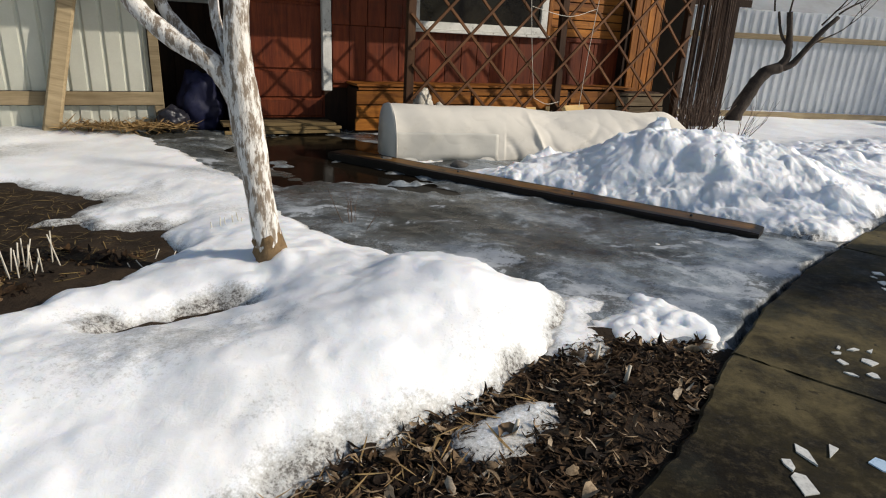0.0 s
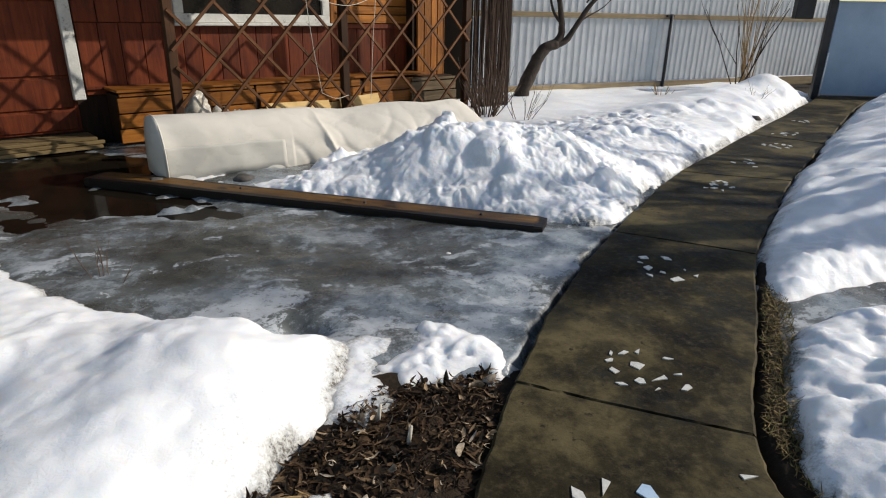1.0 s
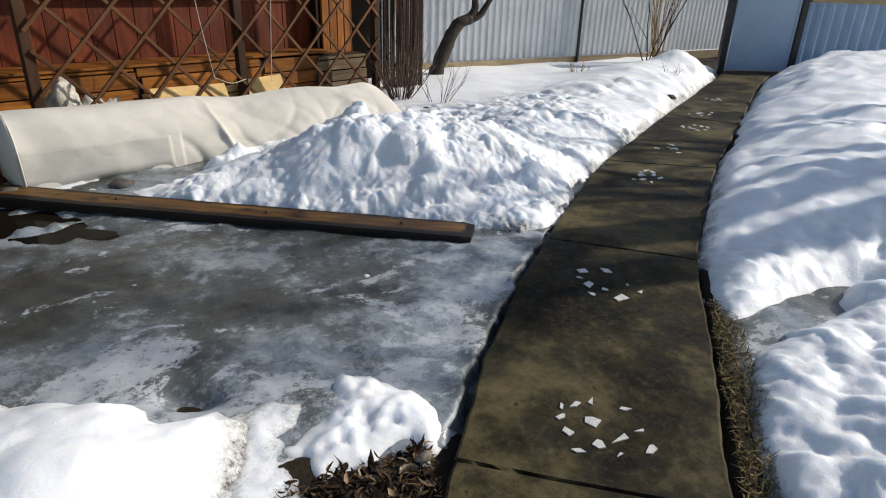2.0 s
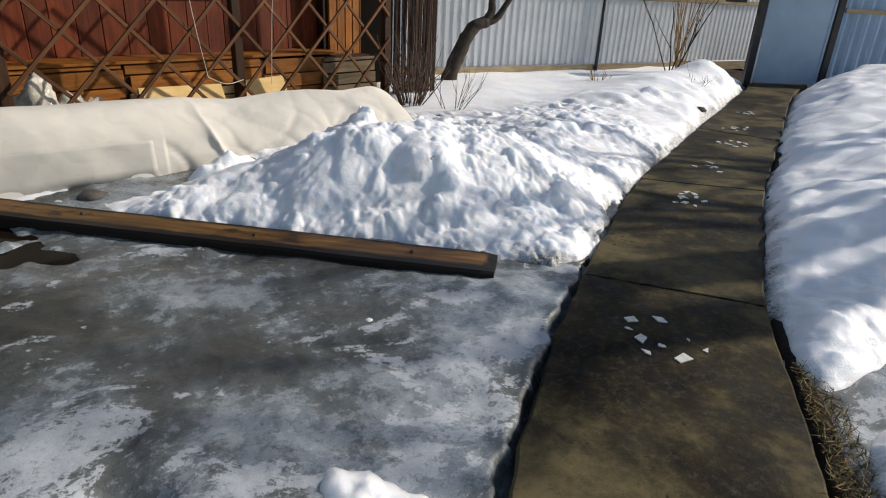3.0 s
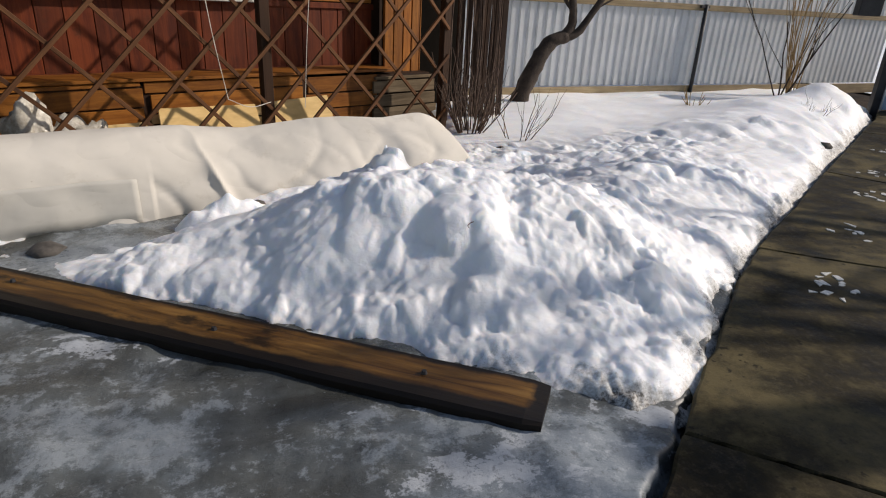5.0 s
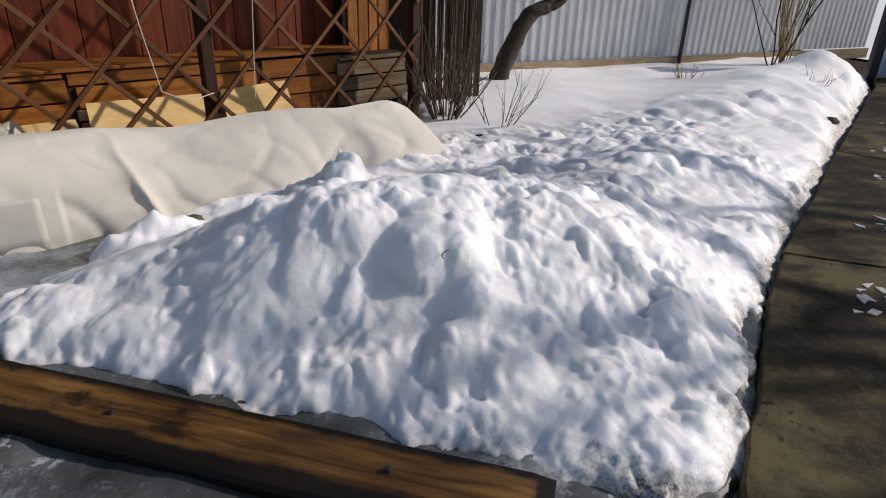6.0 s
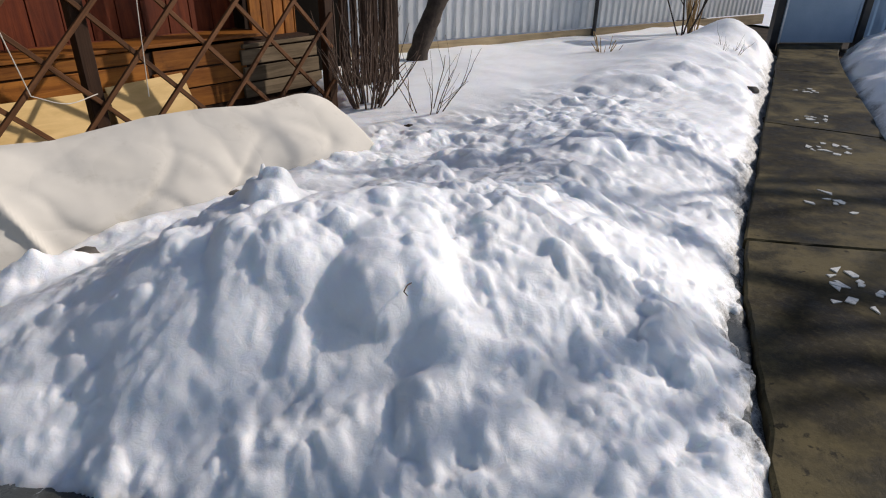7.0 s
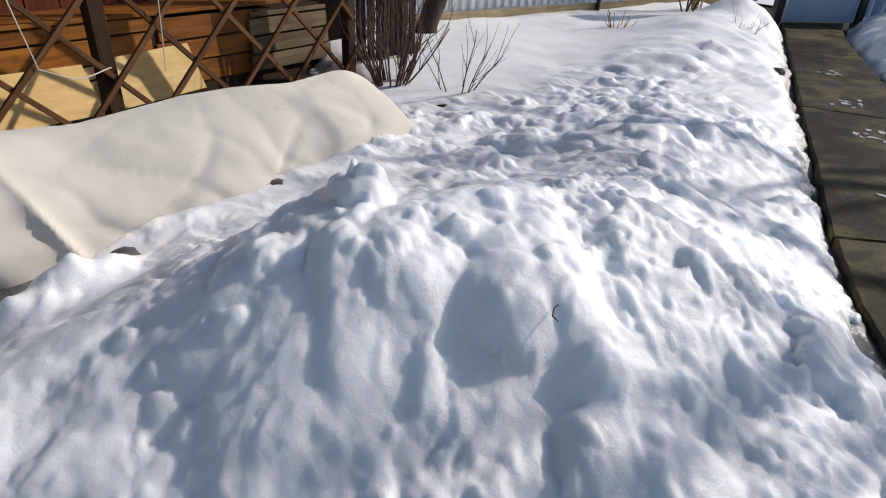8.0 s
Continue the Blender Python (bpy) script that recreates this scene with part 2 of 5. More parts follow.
def m_wood(name, a, b, grain=(2, 2, 40), rough=0.75, dark=None):
    """Boards: grain runs along the piece's axis with the small number; each piece has its own tone."""
    n = Nodes(name)
    info = n.put("ShaderNodeObjectInfo")
    at = n.place(grain, True)
    shift = n.put("ShaderNodeVectorMath", Vector=at)
    offset = n.put("ShaderNodeCombineXYZ", X=n.math("MULTIPLY", info.outputs["Random"], 50.0), Y=n.math("MULTIPLY", info.outputs["Random"], 23.0), Z=0.0)
    n.link(offset.outputs[0], shift.inputs[1])
    v = shift.outputs[0]
    g = n.noise(1.0, 6, 0.65, v, 0.6)
    patch = n.noise(3.0, 4, 0.6)
    col = n.mix(n.ramp(n.math("ADD", n.math("MULTIPLY", g, 0.7), n.math("MULTIPLY", patch, 0.3)), (0.35, 0.0), (0.65, 1.0)), a, b)
    tone = n.math("ADD", n.math("MULTIPLY", info.outputs["Random"], 0.5), 0.72)
    col = n.mix(1.0, col, n.put("ShaderNodeCombineColor", Red=tone, Green=tone, Blue=tone).outputs[0], "MULTIPLY")
    if dark:
        col = n.mix(n.ramp(n.noise(7.0, 5, 0.7), (0.55, 0.0), (0.75, 0.85)), col, dark)
    return n.done(col, rough, g, 0.004, 0.6, Specular_IOR_Level=0.22)


def m_leaf(name, *tones):
    """Dead leaf: every blade has a tone of its own, with darker blotches."""
    n = Nodes(name)
    own = n.put("ShaderNodeNewGeometry").outputs["Random Per Island"]
    col = n.ramp(own, *[(i / (len(tones) - 1), t) for i, t in enumerate(tones)])
    col = n.mix(n.ramp(n.noise(60, 4, 0.7), (0.45, 0.0), (0.7, 0.8)), col, tuple(0.35 * c for c in tones[0]))
    return n.done(col, 0.75, n.noise(120, 3, 0.6), 0.002, 0.6, Specular_IOR_Level=0.15)


def m_concrete():
    """Wet, mossy old concrete: brown-olive, with dark damp patches, pits and pale worn spots."""
    n = Nodes("damp_concrete")
    big, mid, fine = n.noise(1.3, 5, 0.6, None, 0.5), n.noise(6, 6, 0.7), n.noise(90, 4, 0.75)
    col = n.ramp(n.math("ADD", n.math("MULTIPLY", big, 0.6), n.math("MULTIPLY", mid, 0.4)), (0.42, (0.008, 0.006, 0.003)), (0.5, (0.030, 0.024, 0.011)), (0.60, (0.116, 0.093, 0.046)))
    col = n.mix(n.ramp(n.noise(2.4, 6, 0.7), (0.56, 0.0), (0.70, 0.7)), col, (0.022, 0.024, 0.018))
    col = n.mix(n.ramp(n.noise(28, 9, 0.8), (0.50, 0.0), (0.70, 0.45)), col, (0.13, 0.102, 0.056))
    col = n.mix(n.ramp(n.noise(30, 6, 0.75), (0.54, 0.0), (0.68, 0.45)), col, (0.016, 0.013, 0.008))
    pits = n.noise(22, 3, 0.6)
    col = n.mix(n.ramp(pits, (0.66, 0.0), (0.72, 0.8)), col, (0.012, 0.011, 0.008))
    h = n.math("ADD", n.math("MULTIPLY", mid, 0.5), n.math("MULTIPLY", fine, 0.3))
    return n.done(col, n.ramp(mid, (0.35, 0.5), (0.65, 0.85)), h, 0.008, 0.7, Specular_IOR_Level=0.1)


def m_beam():
    """Wet timber: brown grain, soaked dark along its arrises and round its bolts."""
    n = Nodes("wet_beam")
    g = n.noise(1.0, 6, 0.65, n.place((2, 22, 22), True), 0.6)
    col = n.ramp(g, (0.36, (0.046, 0.020, 0.005)), (0.52, (0.12, 0.058, 0.014)), (0.66, (0.20, 0.104, 0.028)))
    col = n.mix(n.ramp(n.noise(4.5, 5, 0.7, n.place((1, 2, 2), True)), (0.54, 0.0), (0.66, 0.9)), col, (0.012, 0.007, 0.003))
    axes = n.put("ShaderNodeSeparateXYZ", Vector=n.coord.outputs["Object"])
    soak = n.math("ADD", n.math("MAXIMUM", axes.outputs[1], n.math("SUBTRACT", 0.032, axes.outputs[1])), n.math("MULTIPLY", n.math("SUBTRACT", n.noise(5.0, 4, 0.6), 0.5), 0.06))
    ends = n.math("ADD", n.math("ABSOLUTE", axes.outputs[0]), n.math("MULTIPLY", n.math("SUBTRACT", n.noise(9.0, 4, 0.6), 0.5), 0.1))
    col = n.mix(n.ramp(soak, (0.076, 0.0), (0.094, 1.0)), col, (0.008, 0.005, 0.003))
    col = n.mix(n.ramp(n.math("SUBTRACT", ends, 1.0), (0.66, 0.0), (0.685, 1.0)), col, (0.008, 0.005, 0.003))
    return n.done(col, n.ramp(g, (0.3, 0.4), (0.7, 0.65)), g, 0.003, 0.6, Specular_IOR_Level=0.25)


SNOW = m_snow()
SOIL = m_plain("wet_soil", (0.014, 0.010, 0.007), (0.048, 0.033, 0.021), 4, 0.85, 0.012, fine=45, spec=0.12)
CONCRETE = m_concrete()
ICE = m_ice()
WATER = m_plain("water", (0.006, 0.0045, 0.003), (0.012, 0.009, 0.006), 2, 0.10, 0.0, spec=0.2)
WATER.node_tree.nodes["Principled BSDF"].inputs["IOR"].default_value = 1.12
def m_fleece(name, a, b, dirt):
    """Thin spun cloth, pulled into sharp creases and a little soiled."""
    n = Nodes(name)
    at = n.place((1.0, 1.0, 1.3), True)
    crease = n.math("ABSOLUTE", n.math("SUBTRACT", n.noise(2.4, 1, 0.4, n.place((1.0, 0.6, 2.0), True), 0.2), 0.5))
    fold = n.noise(5, 2, 0.4, at, 0.2)
    col = n.mix(n.noise(3, 4, 0.6, at), a, b)
    col = n.mix(n.ramp(n.noise(5, 6, 0.7, at), (0.58, 0.0), (0.75, 0.6)), col, dirt)
    col = n.mix(n.ramp(n.noise(38, 4, 0.8, at), (0.68, 0.0), (0.76, 0.6)), col, (0.25, 0.2, 0.13))
    h = n.math("ADD", n.math("MULTIPLY", crease, 1.0), n.math("MULTIPLY", fold, 0.35))
    return n.done(col, 0.9, h, 0.045, 0.5, Specular_IOR_Level=0.2)


FLEECE = m_fleece("white_fleece", (0.52, 0.49, 0.43), (0.66, 0.625, 0.56), (0.38, 0.34, 0.27))
# Darker grey-beige tone for the second layer of cloth.
FLAP = m_fleece("darker_fleece", (0.43, 0.415, 0.37), (0.54, 0.52, 0.47), (0.34, 0.31, 0.25))
RED = m_wood("red_paint", (0.060, 0.009, 0.0025), (0.165, 0.034, 0.009), (25, 25, 2), 0.6, (0.055, 0.016, 0.006))
PINE = m_wood("varnished_pine", (0.15, 0.044, 0.006), (0.38, 0.145, 0.024), (2, 25, 25), 0.55, (0.08, 0.028, 0.008))
PINE_V = m_wood("varnished_pine_upright", (0.15, 0.044, 0.006), (0.38, 0.145, 0.024), (25, 25, 2), 0.55, (0.08, 0.028, 0.008))
LATH = m_wood("trellis_lath", (0.060, 0.024, 0.009), (0.16, 0.070, 0.028), (2, 25, 25), 0.7)
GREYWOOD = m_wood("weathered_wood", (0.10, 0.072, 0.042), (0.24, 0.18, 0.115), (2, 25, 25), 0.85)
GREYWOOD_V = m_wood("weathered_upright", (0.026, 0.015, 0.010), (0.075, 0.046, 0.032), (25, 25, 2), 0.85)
BEAM = m_beam()
WHITE = m_plain("white_paint", (0.44, 0.44, 0.41), (0.64, 0.63, 0.59), 5, 0.6, 0.003, dark=(0.13, 0.11, 0.09))
ZINC = m_plain("zinc_sheet", (0.76, 0.77, 0.77), (0.85, 0.86, 0.86), 2, 0.45, 0.0, fine=8)
BLUESHEET = m_plain("pale_blue_sheet", (0.27, 0.37, 0.49), (0.34, 0.44, 0.56), 3, 0.4, 0.0)
RAIL = m_wood("fence_rail", (0.20, 0.15, 0.085), (0.36, 0.28, 0.17), (2, 25, 25), 0.8)
BLACK = m_plain("black_metal", (0.012, 0.012, 0.014), (0.03, 0.03, 0.032), 8, 0.5, 0.001)
BARK = m_plain("dark_bark", (0.022, 0.015, 0.011), (0.070, 0.052, 0.040), 12, 0.9, 0.01, fine=50)
LIMEWASH = m_plain("limewashed_bark", (0.60, 0.57, 0.52), (0.80, 0.78, 0.74), 11, 0.9, 0.01, fine=40, stretch=(1.6, 1.6, 0.45), dark=(0.15, 0.10, 0.055), bare=0.46)
FOOT = m_plain("bare_bark", (0.10, 0.060, 0.026), (0.23, 0.15, 0.075), 14, 0.9, 0.008, fine=50, dark=(0.05, 0.03, 0.015))
GLASS = m_plain("dark_glass", (0.004, 0.004, 0.005), (0.007, 0.007, 0.008), 2, 0.15, 0.0, spec=0.2)
# Near-black colour that paints the shade inside the corner opening.
DARK = m_plain("painted_shade", (0.003, 0.0022, 0.0016), (0.006, 0.0045, 0.003), 4, 0.9, 0.0, spec=0.05)
SHARD = m_plain("glazed_shard", (0.52, 0.51, 0.47), (0.68, 0.67, 0.62), 30, 0.3, 0.0)
STRAW = m_plain("straw", (0.20, 0.12, 0.045), (0.42, 0.28, 0.12), 20, 0.8, 0.0)
YELLOWCLAD = m_plain("cream_sheet", (0.72, 0.71, 0.61), (0.80, 0.79, 0.69), 3, 0.5, 0.0)
FILM = m_plain("clear_film", (0.26, 0.23, 0.18), (0.60, 0.57, 0.50), 9, 0.15, 0.006)
TWIG = m_plain("twig_bark", (0.05, 0.03, 0.022), (0.12, 0.075, 0.05), 20, 0.8, 0.0)
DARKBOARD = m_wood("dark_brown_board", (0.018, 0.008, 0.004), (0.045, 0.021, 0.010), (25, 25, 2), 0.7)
PLY = m_wood("raw_plywood", (0.50, 0.33, 0.13), (0.68, 0.48, 0.22), (3, 14, 14), 0.7)
LEAF = m_leaf("dead_leaf", (0.008, 0.005, 0.003), (0.020, 0.011, 0.006), (0.045, 0.025, 0.012), (0.09, 0.052, 0.026), (0.18, 0.12, 0.068))
LEAF_PALE = m_leaf("pale_dead_leaf", (0.16, 0.10, 0.055), (0.32, 0.23, 0.14), (0.50, 0.42, 0.32))
STEPWOOD = m_wood("weathered_step", (0.10, 0.068, 0.030), (0.24, 0.17, 0.08), (2, 25, 25), 0.85, (0.03, 0.02, 0.01))
STEM = m_plain("bleached_stem", (0.42, 0.38, 0.30), (0.62, 0.57, 0.48), 20, 0.8, 0.0)
GRASS = m_plain("dry_grass", (0.09, 0.060, 0.018), (0.28, 0.19, 0.07), 20, 0.8, 0.0)
MOSS = m_plain("grass_tuft", (0.06, 0.06, 0.012), (0.16, 0.145, 0.035), 20, 0.8, 0.0)
SACK = m_plain("black_sack", (0.008, 0.008, 0.011), (0.02, 0.02, 0.03), 8, 0.35, 0.004)
BLUESACK = m_plain("dark_blue_sack", (0.004, 0.005, 0.018), (0.008, 0.010, 0.034), 8, 0.6, 0.004, spec=0.2)
CORD = m_plain("pale_cord", (0.55, 0.50, 0.42), (0.70, 0.65, 0.56), 30, 0.8, 0.0)
STONE = m_plain("grey_stone", (0.055, 0.048, 0.040), (0.14, 0.125, 0.11), 14, 0.85, 0.004)
BLUESHARD = m_plain("blue_shard", (0.36, 0.50, 0.66), (0.46, 0.60, 0.74), 8, 0.3, 0.0)
POSTWOOD = m_wood("dark_post", (0.026, 0.011, 0.005), (0.07, 0.032, 0.014), (25, 25, 2), 0.75)


# ---------------------------------------------------------------- ground
PATH_L = [(-0.55, -0.3), (-0.1, 0.45), (0.42, 1.1), (0.75, 1.5), (1.05, 1.95), (1.62, 2.66), (2.27, 3.31), (2.95, 3.95), (3.68, 4.57), (5.6, 5.95), (8.5, 8.0), (9.7, 8.9)]
PATH_R = [(0.45, -1.0), (0.9, -0.1), (1.3, 0.75), (1.5, 1.1), (1.67, 1.48), (2.24, 2.1), (2.85, 2.78), (3.55, 3.38), (4.35, 4.06), (6.0, 5.29), (9.1, 7.6), (10.75, 8.6)]
coarse = steps((-60, 4.0), (60, 0))
ground = sheet("ground", coarse, coarse, lambda x, y: np.full(x.shape, -0.06), lambda x, y, z: z < 9, SOIL)
tagged(ground, "dark wet garden soil under the melting snow", "ground", kind="structure")

# Snow out of view, added to bounce light into the shaded slopes.
field = sheet("snow_field", coarse, coarse, lambda x, y: -0.03 + 0.05 * fbm(x, y, 9, 2, 81), lambda x, y, z: (y < -4) | (x < -8) | (x > 14) | (y > 18), SNOW)
tagged(field, "unseen snow round the garden, added to bounce light", "snow", kind="structure")

ICE_AREA = [(-3.9, 5.6), (-1.9, 6.7), (-0.5, 7.2), (0.6, 6.5), (3.6, 5.2), (3.4, 4.36), (2.28, 3.34), (1.62, 2.69), (1.08, 2.04), (0.5, 2.0), (-0.5, 2.75), (-1.2, 3.6), (-2.3, 4.4), (-3.8, 5.0)]


def ice_height(x, y):
    d = inside(x, y, ICE_AREA) + np.where(x > 0.95, 0.022, 0.04) * fbm(x, y, 0.18, 4, 5, 0.6)
    wet = bump(x, y, -1.3, 5.6, 0.55, 1.0, 20, 0.10) * (1 + 0.7 * fbm(x, y, 0.35, 4, 6)) + bump(x, y, -0.45, 4.62, 0.36, 0.17, -30, 0.10) * (1 + 0.9 * fbm(x, y, 0.2, 4, 8)) + bump(x, y, -0.1, 4.3, 0.17, 0.09, -20, 0.06) * (1 + 0.9 * fbm(x, y, 0.15, 4, 9)) + bump(x, y, 0.36, 2.60, 0.11, 0.06, -25, 0.08)
    return 0.012 + 0.012 * fbm(x, y, 0.7, 4, 2) + 0.009 * fbm(x, y, 0.16, 4, 4) - wet + np.minimum(0, d) * 0.5 - 0.06 * np.clip(1 - d / 0.022, 0, 1) * (x > 1.0)


ICE_RIM = [(1.9, 3.6), (2.28, 3.34), (1.62, 2.69), (1.08, 2.04), (0.5, 2.0), (-0.4, 2.9), (0.4, 2.75), (1.1, 2.75), (1.7, 3.3)]
ice = sheet("ice_sheet", steps((-4.2, 0.05), (-1.5, 0.025), (0.3, 0.0125), (3.0, 0.025), (3.8, 0)), steps((1.7, 0.0125), (3.6, 0.025), (5.0, 0.05), (7.3, 0)), ice_height,
            lambda x, y, z: (inside(x, y, ICE_AREA) > -0.12), ICE,
            lambda x, y, z: np.clip(0.48 + inside(x, y, ICE_RIM) / 0.7, 0, 1) * np.clip(inside(x, y, ICE_AREA) / 0.1, 0, 1))
tagged(ice, "grey refrozen melt ice with white crust on the garden plot", "ice", kind="structure")
water = sheet("water", steps((-3.2, 0.3), (0.9, 0)), steps((3.6, 0.3), (7.2, 0)), lambda x, y: np.full(x.shape, -0.014), lambda x, y, z: (inside(x, y, ICE_AREA) > -0.4) & ((x < -0.75) | ((x < 0.1) & (y > 4.0) & (y < 5.1))), WATER)
tagged(water, "dark brown meltwater puddle before the porch", "water", kind="structure")

BED_AREA = [(-6.5, -2), (-0.2, -1), (0.0, 0.5), (0.70, 1.44), (1.0, 1.9), (1.06, 2.1), (0.5, 2.2), (-0.2, 2.6), (-1.1, 3.4), (-2.0, 4.2), (-4.2, 4.6), (-6.5, 4.6)]
bed = sheet("soil_bed", steps((-6.6, 0.12), (-2.9, 0.035), (1.2, 0)), steps((-2, 0.15), (0.6, 0.035), (4.3, 0)),
            lambda x, y: np.minimum(-0.005 + 0.016 * fbm(x, y, 0.35, 4, 41) + 0.008 * fbm(x, y, 0.08, 2, 42), inside(x, y, BED_AREA) * 0.5),
            lambda x, y, z: z > -0.07, SOIL)
tagged(bed, "bare brown garden bed with dead plant remains", "soil", kind="structure")

VERGE_AREA = [(1.3, 0.6), (1.53, 1.1), (1.70, 1.46), (2.26, 2.08), (2.87, 2.76), (3.57, 3.36), (4.37, 4.04), (6.0, 5.27), (6.08, 5.2), (4.41, 4.0), (3.61, 3.32), (2.91, 2.71), (2.36, 2.12), (1.82, 1.52), (1.66, 1.1), (1.5, 0.6)]
verge = sheet("verge", steps((1.2, 0.035), (6.2, 0)), steps((0.5, 0.035), (5.4, 0)), lambda x, y: np.minimum(0.022 + 0.008 * fbm(x, y, 0.15, 3, 71), inside(x, y, VERGE_AREA) * 1.5 + 0.022),
              lambda x, y, z: z > -0.05, SOIL)
tagged(verge, "narrow strip of dark soil along the path", "soil", kind="structure")

# ---------------------------------------------------------------- snow
PILE_AREA = [(-0.35, 5.15), (0.25, 4.77), (0.78, 4.42), (1.4, 4.02), (1.93, 3.67), (2.2, 3.47), (2.38, 3.45), (3.0, 4.04), (3.76, 4.67), (4.27, 5.06), (6.2, 6.45),
             (8.45, 8.03), (9.55, 8.95), (10.6, 12.5), (3.0, 11.5), (2.75, 7.6), (-0.1, 5.9)]


def pile_height(x, y):
    d = inside(x, y, PILE_AREA) + 0.04 * fbm(x, y, 0.2, 4, 11) + 0.012 * fbm(x, y, 0.05, 2, 14)
    rim = 1 - np.exp(-np.maximum(d, 0) / (0.10 + 0.07 * np.clip((2.4 - x) / 0.4, 0, 1)))
    along = np.clip((x - 2.6) / 2, 0, 1)
    wx, wy = x + 0.05 * fbm(x, y, 0.22, 3, 61), y + 0.05 * fbm(x, y, 0.22, 3, 62)
    z = 0.095 + 0.02 * along
    z = z + (bump(x, y, 1.88, 4.78, 0.70, 0.50, -14, 0.33) + bump(x, y, 1.2, 4.80, 0.70, 0.40, -32, 0.07) + bump(x, y, 2.45, 4.40, 0.50, 0.40, 20, 0.09)
             - bump(x, y, 0.50, 5.33, 0.75, 0.28, 21, 0.17) + bump(x, y, 2.65, 4.85, 0.5, 0.4, 30, 0.06)
             + bump(x, y, 3.5, 5.5, 1.2, 0.5, 38, 0.13) + bump(x, y, 5.6, 7.1, 1.4, 0.6, 36, 0.13)
             + bump(x, y, 8.15, 8.46, 0.55, 0.42, 36, 0.30) + bump(x, y, 7.0, 8.1, 1.0, 0.55, 36, 0.15) + 0.02 * fbm(x, y, 0.7, 3, 15) * along)
    heap = fall(0.5 - (y - 5.7 - 0.35 * (x - 1.7)) / 1.1 * 0.5, 0.0, 0.6)
    slump = 0.5 + 0.5 * np.clip(1.8 * fbm(x, y, 0.55, 2, 63) + 0.2, -1, 1)
    z = z + heap * (0.016 * fbm(wx, wy, 0.40, 4, 3, 0.55) + 0.060 * (0.3 + 0.7 * slump) * (billow(wx, wy, 0.36, 5, 4, 0.58) - 0.5))
    # the long gully under a sharp ridge, and a hollow beside the spiked column
    g = 1.925 + 0.035 * np.sin((y - 3.9) * 7) + 0.012 * fbm(x, y, 0.09, 2, 67) - wx * 0.5 - x * 0.5
    z = z - (0.030 + 0.02 * fbm(x, y, 0.15, 2, 72)) * fall(g, 0.0, 0.11) * np.exp(-np.maximum(g, 0) / 0.15) * fall(y, 3.75, 4.1) * (1 - fall(y, 4.3, 4.7)) + bump(x, y, 1.96, 4.28, 0.11, 0.20, -4, 0.065)
    h = 1.53 + 0.25 * (y - 4.6) - wx
    z = z - 0.03 * fall(h, 0.0, 0.12) * np.exp(-np.maximum(h, 0) / 0.17) * fall(y, 4.3, 4.5) * (1 - fall(y, 4.85, 5.0))
    z = z - bump(x, y, 2.10, 3.97, 0.035, 0.03, 0, 0.05) - bump(x, y, 1.68, 4.38, 0.07, 0.10, 20, 0.04) - bump(x, y, 2.22, 4.22, 0.05, 0.20, 25, 0.03)
    z = z * np.maximum(rim, 0)
    z = z + bump(x, y, 0.88, 5.44, 0.17, 0.09, 25, 0.14 + 0.05 * fbm(x, y, 0.08, 2, 71)) + bump(x, y, 0.70, 5.36, 0.10, 0.07, 0, 0.06) + bump(x, y, 1.62, 4.60, 0.10, 0.17, 10, 0.04)
    spike = np.hypot((x - 1.675) / 0.040, (y - 4.985) / 0.036) + 0.4 * fbm(x, y, 0.05, 3, 69)
    z = z + 0.17 * np.clip(1 - spike / 1.8, 0, 1) ** 1.1 + bump(x, y, 1.56, 4.86, 0.045, 0.05, 0, 0.05) + bump(x, y, 1.46, 4.92, 0.04, 0.05, 0, 0.04)
    # blocks thrown on the heap, large to small
    z = chunks(x, y, z, (0.3, 4.0, 1.7, 5.2), 40, 0.08, 0.17, 0.09, 5)
    z = chunks(x, y, z, (1.6, 3.7, 2.9, 4.6), 26, 0.06, 0.14, 0.08, 6)
    z = chunks(x, y, z, (2.3, 4.7, 4.3, 6.2), 80, 0.05, 0.13, 0.26, 8)
    z = chunks(x, y, z, (0.3, 3.7, 3.0, 5.1), 260, 0.015, 0.055, 0.34, 7)
    z = chunks(x, y, z, (1.35, 4.6, 1.85, 5.1), 16, 0.02, 0.05, 0.7, 9)
    z = chunks(x, y, z, (2.6, 5.9, 3.5, 6.9), 30, 0.04, 0.10, 0.40, 10)
    crumble = fall(-d + 0.30, 0.05, 0.3) * 0.7 + 0.3 * fall(fbm(x, y, 0.35, 2, 70), 0.0, 0.5)
    z = z + np.where(z > 0.02, heap * (0.010 * (0.4 + 0.6 * slump) * fbm(wx, wy, 0.10, 4, 13, 0.65) + 0.014 * crumble * (billow(wx, wy, 0.05, 2, 66) - 0.4)), 0)
    return np.where(d > 0, z, np.minimum(z, d * 0.8))


def rim_thin(area, width, seed):
    return lambda x, y, z: 1 - (inside(x, y, area) + 0.05 * fbm(x, y, 0.15, 3, seed)) / width


pile = sheet("snow_pile", steps((-0.6, 0.02), (0.4, 0.009), (3.2, 0.016), (4.6, 0.05), (10.8, 0)), steps((3.4, 0.009), (5.2, 0.014), (6.6, 0.045), (12.6, 0)), pile_height, lambda x, y, z: z > -0.05, SNOW,
             lambda x, y, z: rim_thin(PILE_AREA, 0.13, 12)(x, y, z) * np.clip((x - 1.2) / 1.0, 0.0, 1))
tagged(pile, "heap of shovelled melting white snow beside the path", "snow", kind="structure")

